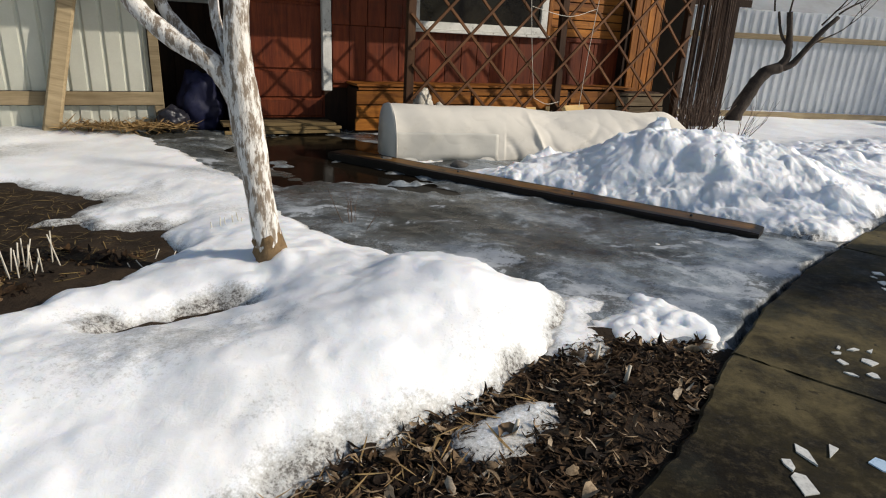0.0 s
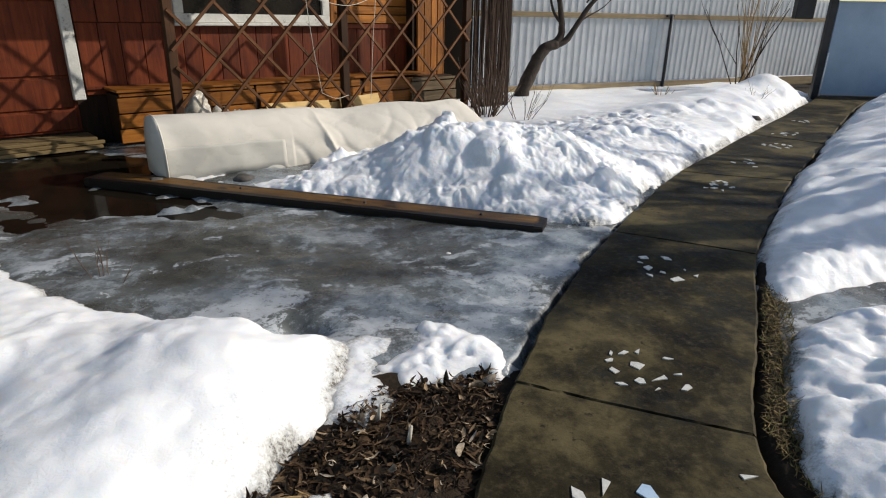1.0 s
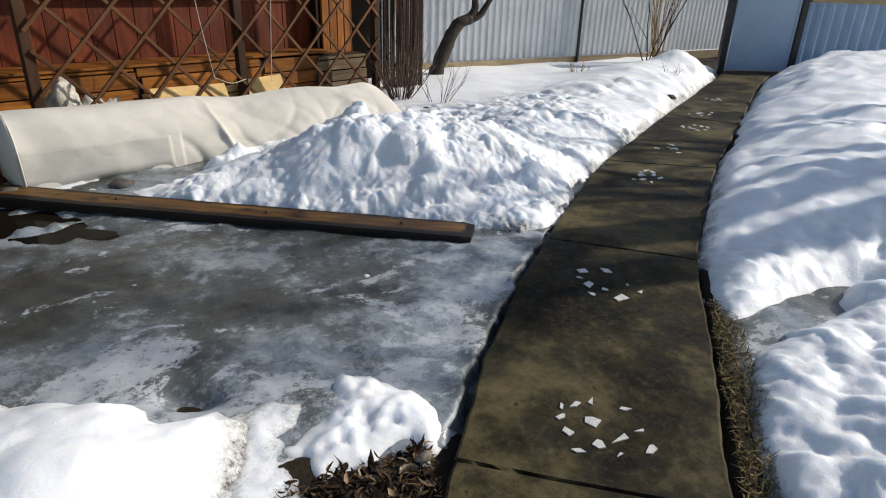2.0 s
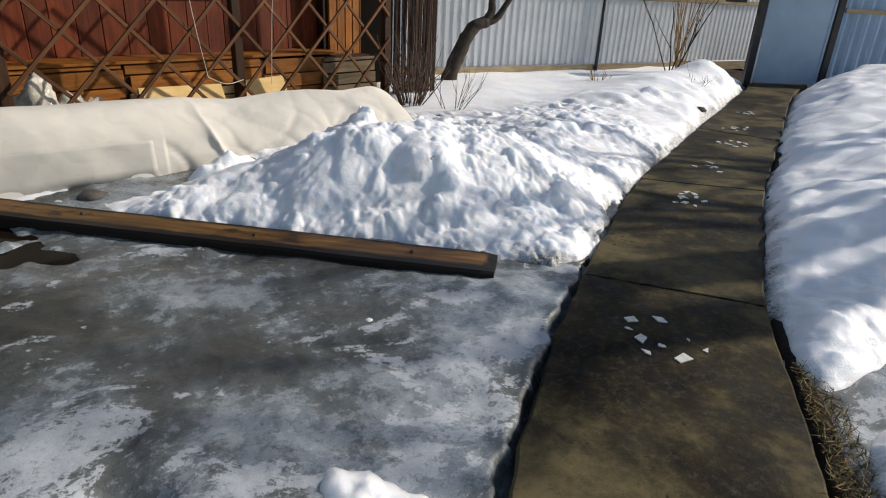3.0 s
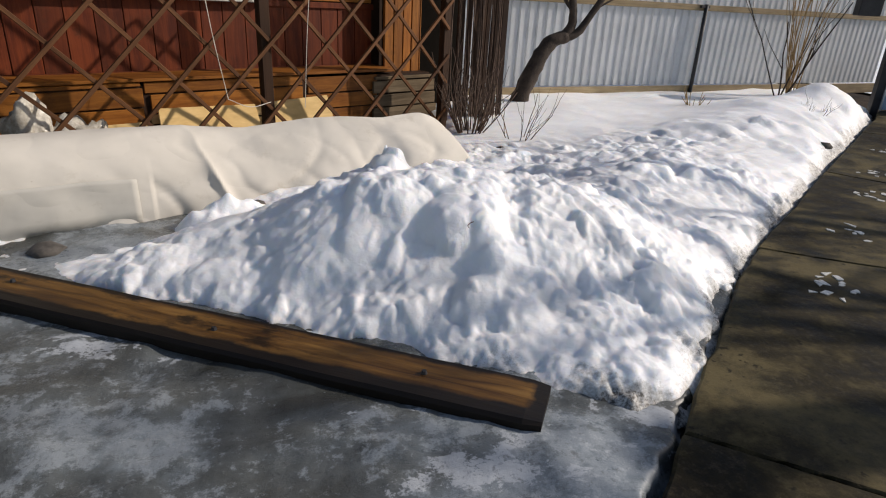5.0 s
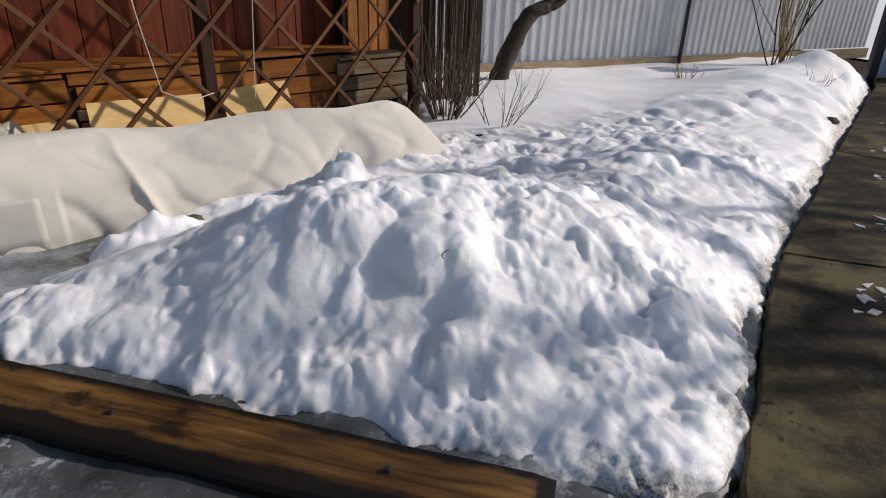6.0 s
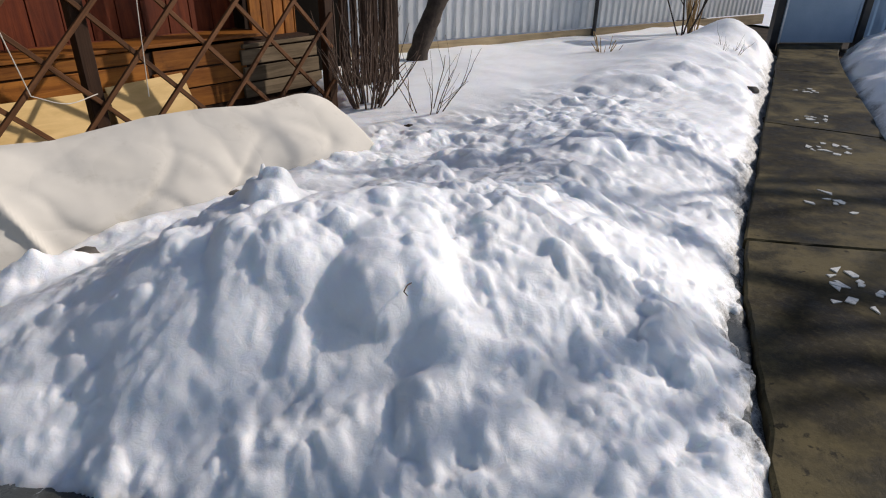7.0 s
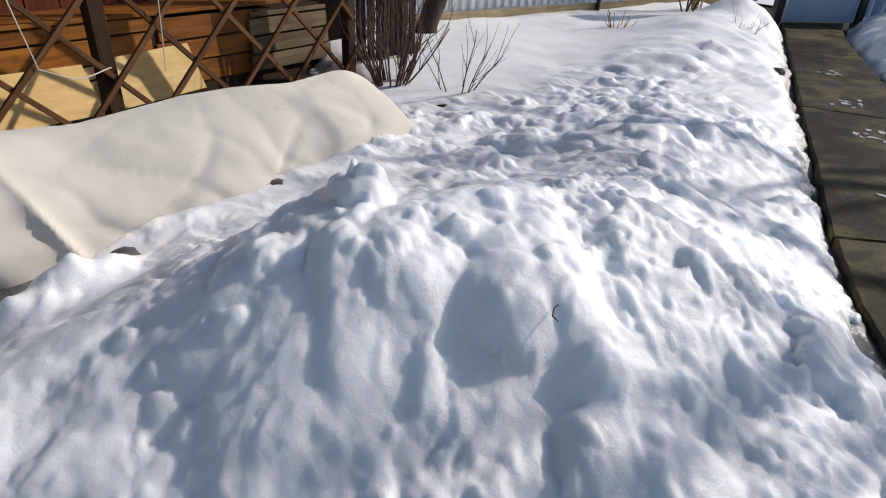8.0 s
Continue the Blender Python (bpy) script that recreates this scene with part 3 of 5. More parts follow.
BANK_AREA = [(-6, 0.1), (-0.8, 0.8), (-0.42, 1.1), (-0.24, 1.3), (-0.01, 1.45), (0.17, 1.60), (0.36, 1.82), (0.45, 2.0), (0.52, 2.18), (0.56, 2.34), (0.45, 2.44), (0.33, 2.41), (0.22, 2.57), (0.02, 2.66), (-0.2, 2.76),
             (-0.35, 2.87), (-0.7, 3.15), (-1.4, 4.2), (-2.4, 5.3), (-3.2, 6.2), (-5.5, 6.6), (-7, 4)]
BARE = [(-4.4, 3.95), (-2.8, 3.78), (-2.1, 3.6), (-2.0, 3.1), (-1.44, 3.08), (-1.26, 2.74), (-1.41, 2.38), (-1.62, 2.05), (-3, 1.75), (-4.4, 2.5)]
TONGUE = [(-2.2, 3.02), (-1.75, 3.5), (-1.1, 3.5), (-1.1, 3.2), (-1.5, 3.08)]
GROOVE = [(-1.16, 1.86), (-0.99, 1.97), (-0.8, 2.12), (-0.76, 2.2), (-0.86, 2.18), (-1.05, 2.05), (-1.18, 1.94)]


def bank_d(x, y):
    d = inside(x, y, BANK_AREA) + 0.04 * fbm(x, y, 0.3, 5, 21, 0.6)
    bare = inside(x, y, BARE) + 0.09 * fbm(x, y, 0.35, 4, 25)
    bare = np.minimum(bare, -inside(x, y, TONGUE) + 0.05 * fbm(x, y, 0.2, 3, 26))
    groove = inside(x, y, GROOVE) + 0.03 * fbm(x, y, 0.12, 3, 27) + 0.012
    return np.minimum(np.minimum(d, -bare), -groove)


def bank_height(x, y):
    d = bank_d(x, y)
    rim = 1 - np.exp(-np.maximum(d, 0) / 0.09)
    far = np.clip((y - 2.7) / 0.8, 0, 1)
    z = rim * (0.085 - 0.04 * far + bump(x, y, 0.05, 2.15, 0.5, 0.42, 30, 0.16) + bump(x, y, -0.3, 1.65, 0.5, 0.4, 30, 0.06) + bump(x, y, -1.3, 1.4, 0.7, 0.5, 0, 0.05)
               + bump(x, y, -0.7, 2.45, 0.35, 0.25, 30, 0.04) + (0.025 - 0.012 * far) * fbm(x, y, 0.6, 3, 23) + (0.03 - 0.015 * far) * (billow(x + 0.05 * fbm(x, y, 0.2, 2, 22), y, 0.28, 4, 24) - 0.4) + 0.003 * fbm(x, y, 0.04, 2, 28))
    return np.where(d > 0, z, d * 0.8)


bank = sheet("snow_bank", steps((-6.8, 0.08), (-2.4, 0.02), (0.8, 0)), steps((0.1, 0.02), (3.6, 0.06), (6.7, 0)), bank_height, lambda x, y, z: z > -0.05, SNOW,
             lambda x, y, z: np.clip(1 - (bank_d(x, y) + 0.05 * fbm(x, y, 0.2, 3, 29)) / 0.09, 0, 1) + bump(x, y, -0.72, 1.72, 0.42, 0.22, 35, 0.6) + bump(x, y, -0.3, 1.32, 0.3, 0.12, 40, 0.4)
             + bump(x, y, -1.0, 1.35, 0.35, 0.15, 20, 0.25) + 0.6 * np.clip((y - 2.75) / 0.6, 0, 1) * (0.5 + 0.7 * fbm(x, y, 0.6, 3, 30))
             + 0.5 * np.clip(1 - bank_d(x, y) / 0.5, 0, 1) * np.clip(0.3 + 1.8 * fbm(x, y, 0.3, 3, 43), 0, 1) * (y < 2.0))
tagged(bank, "smooth bank of melting snow round the limewashed tree", "snow", kind="structure")

RIGHT_AREA = [(1.55, 1.0), (1.72, 1.36), (1.93, 1.62), (2.14, 1.88), (2.40, 2.08), (2.53, 2.44), (2.87, 2.79), (3.47, 3.32), (4.33, 4.04), (6.0, 5.28), (9.1, 7.55), (10.9, 8.5), (13.5, 7.4), (13, 2), (6, -1), (1.75, 0.1)]


def right_height(x, y):
    d = inside(x, y, RIGHT_AREA) + 0.035 * fbm(x, y, 0.25, 4, 31)
    rim = 1 - np.exp(-np.maximum(d, 0) / 0.06)
    z = rim * (0.10 + 0.20 * np.clip((d - 0.05) / 1.0, 0, 1) * np.clip((y - 1.7) / 1.2, 0.2, 1) + 0.03 * fbm(x, y, 0.6, 3, 33)
               + 0.22 * np.clip((y - 2.8) / 5, 0, 1) * np.clip(d / 0.6, 0, 1))
    far = fall(y, 2.3, 2.9)
    wave = y - 0.35 * x + 0.25 * fbm(x, y, 0.9, 2, 38)
    z = z + rim * far * (0.020 * fbm(wave * 3.2, x * 0.5, 0.5, 3, 39) + 0.012 * fbm(x, y, 0.25, 3, 40)) + rim * (1 - 0.75 * far) * 0.06 * (billow(x + 0.04 * fbm(x, y, 0.2, 2, 46), y, 0.26, 4, 44) - 0.4)
    strip = np.exp(-((y - 2.16 - 0.12 * (x - 2.6)) / 0.15) ** 2 - ((x - 2.8) / 0.75) ** 4)
    z = z * (1 - 1.15 * strip) - 0.02 * strip
    z = chunks(x, y, z, (1.7, 0.9, 3.4, 2.05), 26, 0.07, 0.2, 0.14, 35)
    z = chunks(x, y, z, (1.6, 0.9, 3.2, 2.1), 60, 0.03, 0.08, 0.4, 36)
    z = z + np.where(z > 0.03, (1 - far) * 0.012 * fbm(x, y, 0.09, 3, 45), 0)
    return np.where(d > 0, z, d * 0.8)


right = sheet("snow_drift", steps((1.5, 0.015), (3.3, 0.025), (4.8, 0.06), (13.5, 0)), steps((-1, 0.06), (0.8, 0.015), (2.6, 0.025), (4.6, 0.06), (8.8, 0)), right_height, lambda x, y, z: z > -0.05, SNOW,
              rim_thin(RIGHT_AREA, 0.1, 36))
tagged(right, "long drift of white snow along the concrete path", "snow", kind="structure")
STRIP_AREA = [(2.28, 1.9), (2.6, 2.45), (3.1, 2.6), (4.0, 2.6), (4.0, 2.0), (3.0, 1.85), (2.5, 1.8)]
strip = sheet("ice_strip", steps((2.2, 0.03), (4.1, 0)), steps((1.7, 0.03), (2.7, 0)), lambda x, y: 0.012 + 0.012 * fbm(x, y, 0.3, 4, 37) + np.minimum(0, inside(x, y, STRIP_AREA)) * 0.5,
              lambda x, y, z: z > -0.05, ICE, lambda x, y, z: 0.25 + 0 * x)
tagged(strip, "strip of wet grey ice between snow drifts", "ice", kind="structure")


def clod(name, label, poly, top, seed, dirty, lift=0.005):
    def height(x, y):
        d = inside(x, y, poly) + 0.03 * fbm(x, y, 0.12, 3, seed)
        z = top * (1 - np.exp(-np.maximum(d, 0) / 0.06)) * (0.3 + 0.6 * billow(x + 0.03 * fbm(x, y, 0.1, 2, seed), y, 0.14, 3, seed + 1) + 0.22 * billow(x, y + 0.02 * fbm(x, y, 0.06, 2, seed), 0.05, 2, seed + 2) + 0.2 * fbm(x, y, 0.03, 2, seed + 3))
        return np.where(d > 0, z, d * 0.8) + lift
    xs, ys = [p[0] for p in poly], [p[1] for p in poly]
    ob = sheet(name, steps((min(xs) - 0.1, 0.014), (max(xs) + 0.1, 0)), steps((min(ys) - 0.1, 0.014), (max(ys) + 0.1, 0)), height, lambda x, y, z: z > -0.04, SNOW,
               lambda x, y, z: dirty + (0.35 - inside(x, y, poly) / 0.1) * 0.6)
    return tagged(ob, label, "snow", kind="structure")


clod("snow_clod", "small lump of white snow at the ice edge", [(0.6, 2.2), (0.67, 2.04), (0.81, 2.02), (0.92, 2.08), (1.03, 2.03), (1.08, 2.15), (1.08, 2.3), (0.97, 2.48), (0.88, 2.5), (0.76, 2.36)], 0.055, 51, 0.1)
clod("dirty_ice", "grey porous ice slab among dead leaves", [(0.40, 1.64), (0.34, 1.5), (0.25, 1.38), (0.14, 1.29), (0.07, 1.36), (0.13, 1.5), (0.27, 1.59)], 0.022, 54, 0.80, 0.02)
clod("rotten_ice", "grey rotten ice with dark pits beside the bank", [(0.36, 1.9), (0.46, 2.4), (0.62, 2.48), (0.76, 2.38), (0.64, 2.22), (0.66, 2.04), (0.54, 1.9)], 0.026, 57, 0.7)

# ---------------------------------------------------------------- beam
beam = empty("timber_beam", pose(0.455, 4.452, 0.0, 0, 0, -33.1))
tagged(beam, "long wet brown squared timber beam lying on ice", "beam")
bm = bmesh.new()
rows = []
for i in range(61):
    a = -1.73 + 3.46 * i / 60
    o = 0.004 * noise.noise((a * 2.5, 0, 7))
    e = 0.018 if i in (0, 60) else 0.0
    w, t = 0.120 - e * 0.5 + o, 0.052 + 0.004 * noise.noise((a * 1.3, 3, 1))
    rows.append([bm.verts.new((a, y, z)) for y, z in ((-w, -0.03), (-w, t - 0.012), (-w + 0.012, t - e * 0.3), (w - 0.012, t - e * 0.3), (w, t - 0.012), (w, -0.03))])
for p, q in zip(rows, rows[1:]):
    for j in range(5):
        bm.faces.new((p[j], p[j + 1], q[j + 1], q[j]))
bm.faces.new(rows[0])
bm.faces.new(rows[-1][::-1])
bmesh.ops.recalc_face_normals(bm, faces=bm.faces)
part("timber", bm, BEAM, beam)
for a, y in ((1.32, 0.01), (0.52, -0.005), (-0.45, 0.02), (-1.2, 0.0)):
    bm = bmesh.new()
    bmesh.ops.create_cone(bm, cap_ends=True, segments=8, radius1=0.012, radius2=0.008, depth=0.014, matrix=Matrix.Translation((a, y, 0.057)))
    part("bolt", bm, BLACK, beam)


def crumb(name, x, y, z, r, mat, label, seed, flat=0.7):
    """A rough little lump lying at x, y."""
    bm = bmesh.new()
    bmesh.ops.create_icosphere(bm, subdivisions=2, radius=r)
    for v in bm.verts:
        v.co *= 1 + 0.3 * noise.noise(v.co * (1.6 / r) + Vector((seed, 0, 0)))
        v.co.z *= flat
    ob = part(name, bm, mat, smooth=True)
    ob.location = (x, y, z + r * flat * 0.6)
    return tagged(ob, label, name.replace("_", " "))


crumb("snow_crumb", 1.60, 3.60, 0.01, 0.024, SNOW, "little lump of wet snow on ice by the beam", 1)
crumb("ice_crumb", 1.2, 3.25, 0.005, 0.02, SNOW, "small white ice crumb on grey ice", 3, 0.25)
crumb("garden_stone", 6.32, 6.66, 0.03, 0.075, STONE, "dark grey stone at the path's edge in snow", 2)
crumb("garden_stone", 0.1, 5.10, 0.01, 0.075, STONE, "grey-brown stone holding the fleece hem down", 4, 0.45)
crumb("garden_stone", -0.52, 5.12, 0.01, 0.07, STONE, "grey-brown stone holding the fleece hem down", 5, 0.5)
crumb("garden_stone", 1.70, 5.95, 0.05, 0.045, STONE, "brown stone lying on the fleece hem", 6, 0.6)
crumb("garden_stone", 1.04, 5.58, 0.03, 0.06, STONE, "brown stone holding the fleece hem down", 8, 0.5)

# ---------------------------------------------------------------- fleece tunnel
TUN = pose(-0.55, 5.4, 0, 0, 0, 21.4)
tunnel = empty("fleece_tunnel", TUN)
tagged(tunnel, "low garden tunnel covered with off-white fleece", "garden tunnel")
LEN = 3.14


def ridge(a):
    """Height of the ridge: hoops carry it, and it sags between them."""
    hoop = min(abs(a - h) for h in (0.02, 1.12, 2.2, 3.1))
    return 0.48 - 0.055 * a / LEN - 0.05 * max(0, (hoop - 0.12)) * (0.4 if a < 1.1 else 1.6) - 1.2 * max(0, a - 2.9) ** 2


def cover_point(a, j, m2):
    th = math.pi * j / m2
    h = ridge(a)
    w = 0.27 + 0.02 * noise.noise((a * 1.5, 0, 2)) + (0.03 if j > m2 / 2 else 0)
    near_end = min(1, max(0, (a - 2.5) / 0.64)) ** 2
    x = a
    k = min(1, max(0, (a - 0.7) / 1.2))                   # an arch at the hoop, a taut tent further on
    k = k * k * (3 - 2 * k)
    w += 0.05 * k
    y = -w * math.copysign(abs(math.cos(th)) ** (0.85 + 0.8 * k), math.cos(th))
    z = h * math.sin(th) ** (0.62 + 0.55 * k) if 0 < j < m2 else 0.0
    # folds of the cloth, strongest low on the flanks
    low = 1 - z / h
    x += 0.20 * low * near_end
    y *= 1 - 0.12 * near_end
    fold = 0.007 * math.sin(a * 8 + 6 * th + 3 * noise.noise((a * 2, th, 1))) * low * (0.4 + 0.6 * noise.noise((a * 1.3, th * 0.6, 9)))
    fold += 0.008 * noise.noise((a * 2.2 + 1.5 * th, th * 1.6, 4)) * (0.35 + low)
    gore = abs(a - 1.30 - 0.16 * low + 0.02 * noise.noise((th * 3, 1, 2)))                     # ridge of cloth where two lengths overlap
    fold += 0.045 * math.exp(-gore / 0.028) * (0.2 + low)
    crease = abs(noise.noise((a * 2.6 - 1.6 * th, th * 1.1 + a * 0.5, 13.37)))
    drape = abs(noise.noise((a * 4.4 + 2.6 * th, th * 0.9 - a * 1.3, 5.61)))
    fold -= 0.014 / (1 + (drape / 0.14) ** 2) * (0.25 + low) * (0.2 if a < 1.05 else 1.0)
    fold -= 0.026 / (1 + (crease / 0.12) ** 2) * (0.12 + low) * (0.3 if a < 1.05 else 1.0)
    fold += 0.003 * noise.noise((a * 9.3 + 2 * th, th * 3.7 + 0.4, 3.43))
    y += fold * (-1 if j < m2 / 2 else 1) * (0.3 + abs(math.cos(th)))
    z += 0.4 * fold * math.sin(th) * (1 if 0 < j < m2 else 0)
    if j in (0, m2):
        y += 0.03 * noise.noise((a * 4, j, 0)) * (-1 if j == 0 else 1)
    return x, y, max(z, -0.01)


def cover_strip(a0, a1, n, m2, cap0, cap1):
    bm = bmesh.new()
    rows = [[bm.verts.new(cover_point(a0 + (a1 - a0) * i / n, j, m2)) for j in range(m2 + 1)] for i in range(n + 1)]
    for p, q in zip(rows, rows[1:]):
        for j in range(m2):
            bm.faces.new((p[j], p[j + 1], q[j + 1], q[j]))
    for cap, row, way in ((cap0, rows[0], -1), (cap1, rows[-1], 1)):
        if cap:
            c = bm.verts.new((row[m2 // 2].co.x + way * 0.03, 0.0, 0.16))
            for j in range(m2):
                bm.faces.new((row[j], row[j + 1], c))
            bm.faces.new((row[0], c, row[m2]))
    bmesh.ops.recalc_face_normals(bm, faces=bm.faces)
    return bm


part("cover", cover_strip(0.0, LEN, 260, 60, True, True), FLEECE, tunnel, smooth=True)
# a second length of cloth pinned over the near flank
bm = bmesh.new()
rows = []
for i in range(31):
    a = 0.0 + 0.97 * i / 30
    row = []
    for j in range(8):
        x, y, z = cover_point(a, 0.05 + j * 1.08, 60)
        row.append(bm.verts.new((x, y - 0.005, z + 0.002)))
    rows.append(row)
for p, q in zip(rows, rows[1:]):
    for j in range(7):
        bm.faces.new((p[j], p[j + 1], q[j + 1], q[j]))
bmesh.ops.recalc_face_normals(bm, faces=bm.faces)
for f in bm.faces:
    if f.normal.y > 0:
        f.normal_flip()
bmesh.ops.solidify(bm, geom=bm.faces[:], thickness=0.002)
part("flap", bm, FLAP, tunnel, "second layer of fleece over the flank", smooth=True)
bm = bmesh.new()
tube(bm, [(0.015, -0.28 * math.cos(math.pi * j / 20), 0.482 * math.sin(math.pi * j / 20) ** 0.62 if 0 < j < 20 else -0.02) for j in range(21)], [0.006] * 21, 6)
part("hoop", bm, FLEECE, tunnel, "white hoop at the open end", smooth=True)
# Dark lump added in place of a hole; its colour paints the hole's darkness.
crumb("soil_clod", 2.97, 6.70, 0.06, 0.05, SOIL, "dark lump standing in for a hole in the snow", 11, 0.6)

# ---------------------------------------------------------------- house
HOUSE = pose(-2.2, 6.65, 0, 0, 0, 25.8)      # x along the wall, -y towards the garden
house = empty("house", HOUSE)
tagged(house, "red and pine clad wooden house behind a trellis", "house")
rng = random.Random(3)


def boards(parent, mat, a0, a1, z0, z1, front, width, upright, thick=0.022, gap=0.006, name="board", jitter=0.002, ragged=0.0):
    """A run of boards whose faces lie near front, side by side or one over the other; ragged: how uneven their ends are."""
    p = a0 if upright else z0
    end = a1 if upright else z1
    while p < end - 0.02:
        w = min(width * rng.uniform(0.93, 1.07), end - p)
        y = -front + rng.uniform(-jitter, jitter)
        r0, r1 = rng.uniform(0, ragged), rng.uniform(0, ragged)
        if upright:
            mid = Vector((p + w / 2, y, (z0 + z1) / 2))
            half = Vector(((w - gap) / 2, thick / 2, (z1 - z0) / 2 - r0))
        else:
            mid = Vector(((a0 + a1 + r0 - r1) / 2, y, p + w / 2))
            half = Vector(((a1 - a0 - r0 - r1) / 2, thick / 2, (w - gap) / 2))
        bm = bmesh.new()
        box(bm, -half.x, -half.y, -half.z, half.x, half.y, half.z, 0.003)
        ob = part(name, bm, mat, parent)
        ob.location = mid
        ob.rotation_euler = (0, rng.uniform(-0.004, 0.004), 0)
        p += w


wall = part("wall", boxed(-0.15, 0.0, -0.1, 5.3, 0.16, 3.0, 0), DARKBOARD, house)
boards(wall, RED, 0.95, 4.95, 0.45, 1.115, 0.012, 0.2, True)
boards(wall, RED, 0.95, 1.87, 1.12, 2.95, 0.012, 0.2, True)
boards(wall, PINE, 3.80, 4.93, 1.12, 2.9, 0.016, 0.105, False, 0.03, 0.012)
part("batten", boxed(3.72, -0.045, 1.06, 4.95, -0.005, 1.115), RED, wall)
part("batten", boxed(3.74, -0.05, 1.12, 3.80, -0.005, 2.9), PINE_V, wall)
part("batten", boxed(0.95, -0.05, 0.5, 4.95, -0.026, 0.53), RED, wall)
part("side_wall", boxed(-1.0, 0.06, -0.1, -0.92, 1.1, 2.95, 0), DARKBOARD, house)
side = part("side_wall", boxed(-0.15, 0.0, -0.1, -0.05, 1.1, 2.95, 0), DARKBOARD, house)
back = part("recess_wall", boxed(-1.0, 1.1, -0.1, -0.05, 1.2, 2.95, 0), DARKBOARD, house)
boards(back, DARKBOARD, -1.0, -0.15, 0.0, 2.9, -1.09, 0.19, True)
part("crossbar", boxed(-1.0, 1.05, 1.28, -0.2, 1.08, 1.33), WHITE, back)

door = empty("door", None)
door.parent = house
part("leaf", boxed(0.0, -0.02, 0.12, 0.86, -0.001, 2.05), RED, door)
for z0, z1 in ((0.14, 0.32), (0.345, 0.62), (0.645, 1.30), (1.32, 2.03)):
    part("panel", boxed(0.03, -0.038, z0, 0.83, -0.02, z1, 0.008), RED, door)
for a, z0 in ((-0.12, 0.12), (0.87, 0.42)):
    bm = bmesh.new()
    box(bm, -0.05, -0.035, z0, 0.05, 0.035, 2.7, 0.006)
    ob = part("post", bm, WHITE, house, "peeling white painted post")
    ob.location = (a, -0.08, 0)
step = empty("step", None)
step.parent = house
boards(step, STEPWOOD, -0.3, 0.95, 0.0, 0.07, 0.36, 0.035, False, 0.05, 0.004, "plank", 0.03, 0.1)
part("tread", boxed(-0.28, -0.34, 0.07, 0.9, -0.02, 0.1), STEPWOOD, step)

win = empty("window", None)
win.parent = house
for x0, z0, x1, z1 in ((1.87, 1.12, 3.72, 1.21), (1.87, 1.21, 1.97, 2.4), (3.62, 1.21, 3.72, 2.4), (1.87, 2.4, 3.72, 2.5)):
    part("frame", boxed(x0, -0.06, z0, x1, -0.002, z1, 0.006), WHITE, win)
for x0, x1 in ((1.97, 3.62),):
    part("pane", boxed(x0, -0.025, 1.21, x1, -0.012, 2.4, 0), GLASS, win)
part("sill", boxed(1.85, -0.11, 1.09, 3.74, -0.002, 1.12, 0.005), WHITE, win)

# pine skirting box along the foot of the wall
skirt = part("skirting", boxed(1.12, -0.42, -0.1, 5.42, -0.02, 0.47, 0), DARKBOARD, house)
boards(skirt, PINE, 1.08, 2.5, 0.02, 0.5, 0.432, 0.15, False, 0.024, 0.014, "plank", 0.012, 0.06)
boards(skirt, PLY, 2.5, 3.9, 0.02, 0.25, 0.432, 0.15, False, 0.024, 0.014, "plank", 0.012, 0.06)
boards(skirt, PINE, 2.5, 3.9, 0.25, 0.5, 0.432, 0.15, False, 0.024, 0.014, "plank", 0.012, 0.06)
boards(skirt, PINE, 3.9, 4.75, 0.02, 0.5, 0.432, 0.15, False, 0.024, 0.014, "plank", 0.012, 0.05)
boards(skirt, GREYWOOD, 4.65, 5.5, 0.02, 0.46, 0.46, 0.14, False, 0.03, 0.016, "plank", 0.012, 0.05)
part("ledge", boxed(1.1, -0.46, 0.5, 4.95, -0.01, 0.525, 0.004), PINE, skirt)
corner = empty("corner_cladding", None)
corner.parent = house
boards(corner, PINE_V, 4.93, 5.42, 0.46, 2.9, 0.25, 0.115, True, 0.03, 0.012)
# Solid block, no recess behind it: the opening's shade is its colour.
part("opening", boxed(5.42, -0.22, -0.1, 6.0, 0.1, 2.6, 0), DARK, house, "near-black block painted as the shade of an opening")
porch = part("porch_roof", boxed(-3.6, -1.32, 2.34, 3.75, 0.0, 2.40), GREYWOOD, house)
part("eave_beam", boxed(-3.6, -1.30, 2.24, 3.75, -1.20, 2.34), POSTWOOD, porch)
part("roof", boxed(-2.7, -0.25, 2.95, 5.8, 3.2, 3.1), GREYWOOD, house)

# ---------------------------------------------------------------- trellis
trellis = empty("trellis", HOUSE)
tagged(trellis, "brown diagonal wooden lath trellis on dark posts", "trellis")
TB, T0, T1, TZ0, TZ1 = 1.25, 1.37, 4.87, 0.1, 2.22
for a, lean in ((T0, 0.02), (3.12, -0.01), (T1, 0.0)):
    bm = bmesh.new()
    box(bm, -0.04, -0.035, -0.1, 0.04, 0.035, TZ1, 0.005)
    ob = part("post", bm, POSTWOOD, trellis)
    ob.location, ob.rotation_euler = (a, -TB, 0), (0, lean * 0.5, 0)


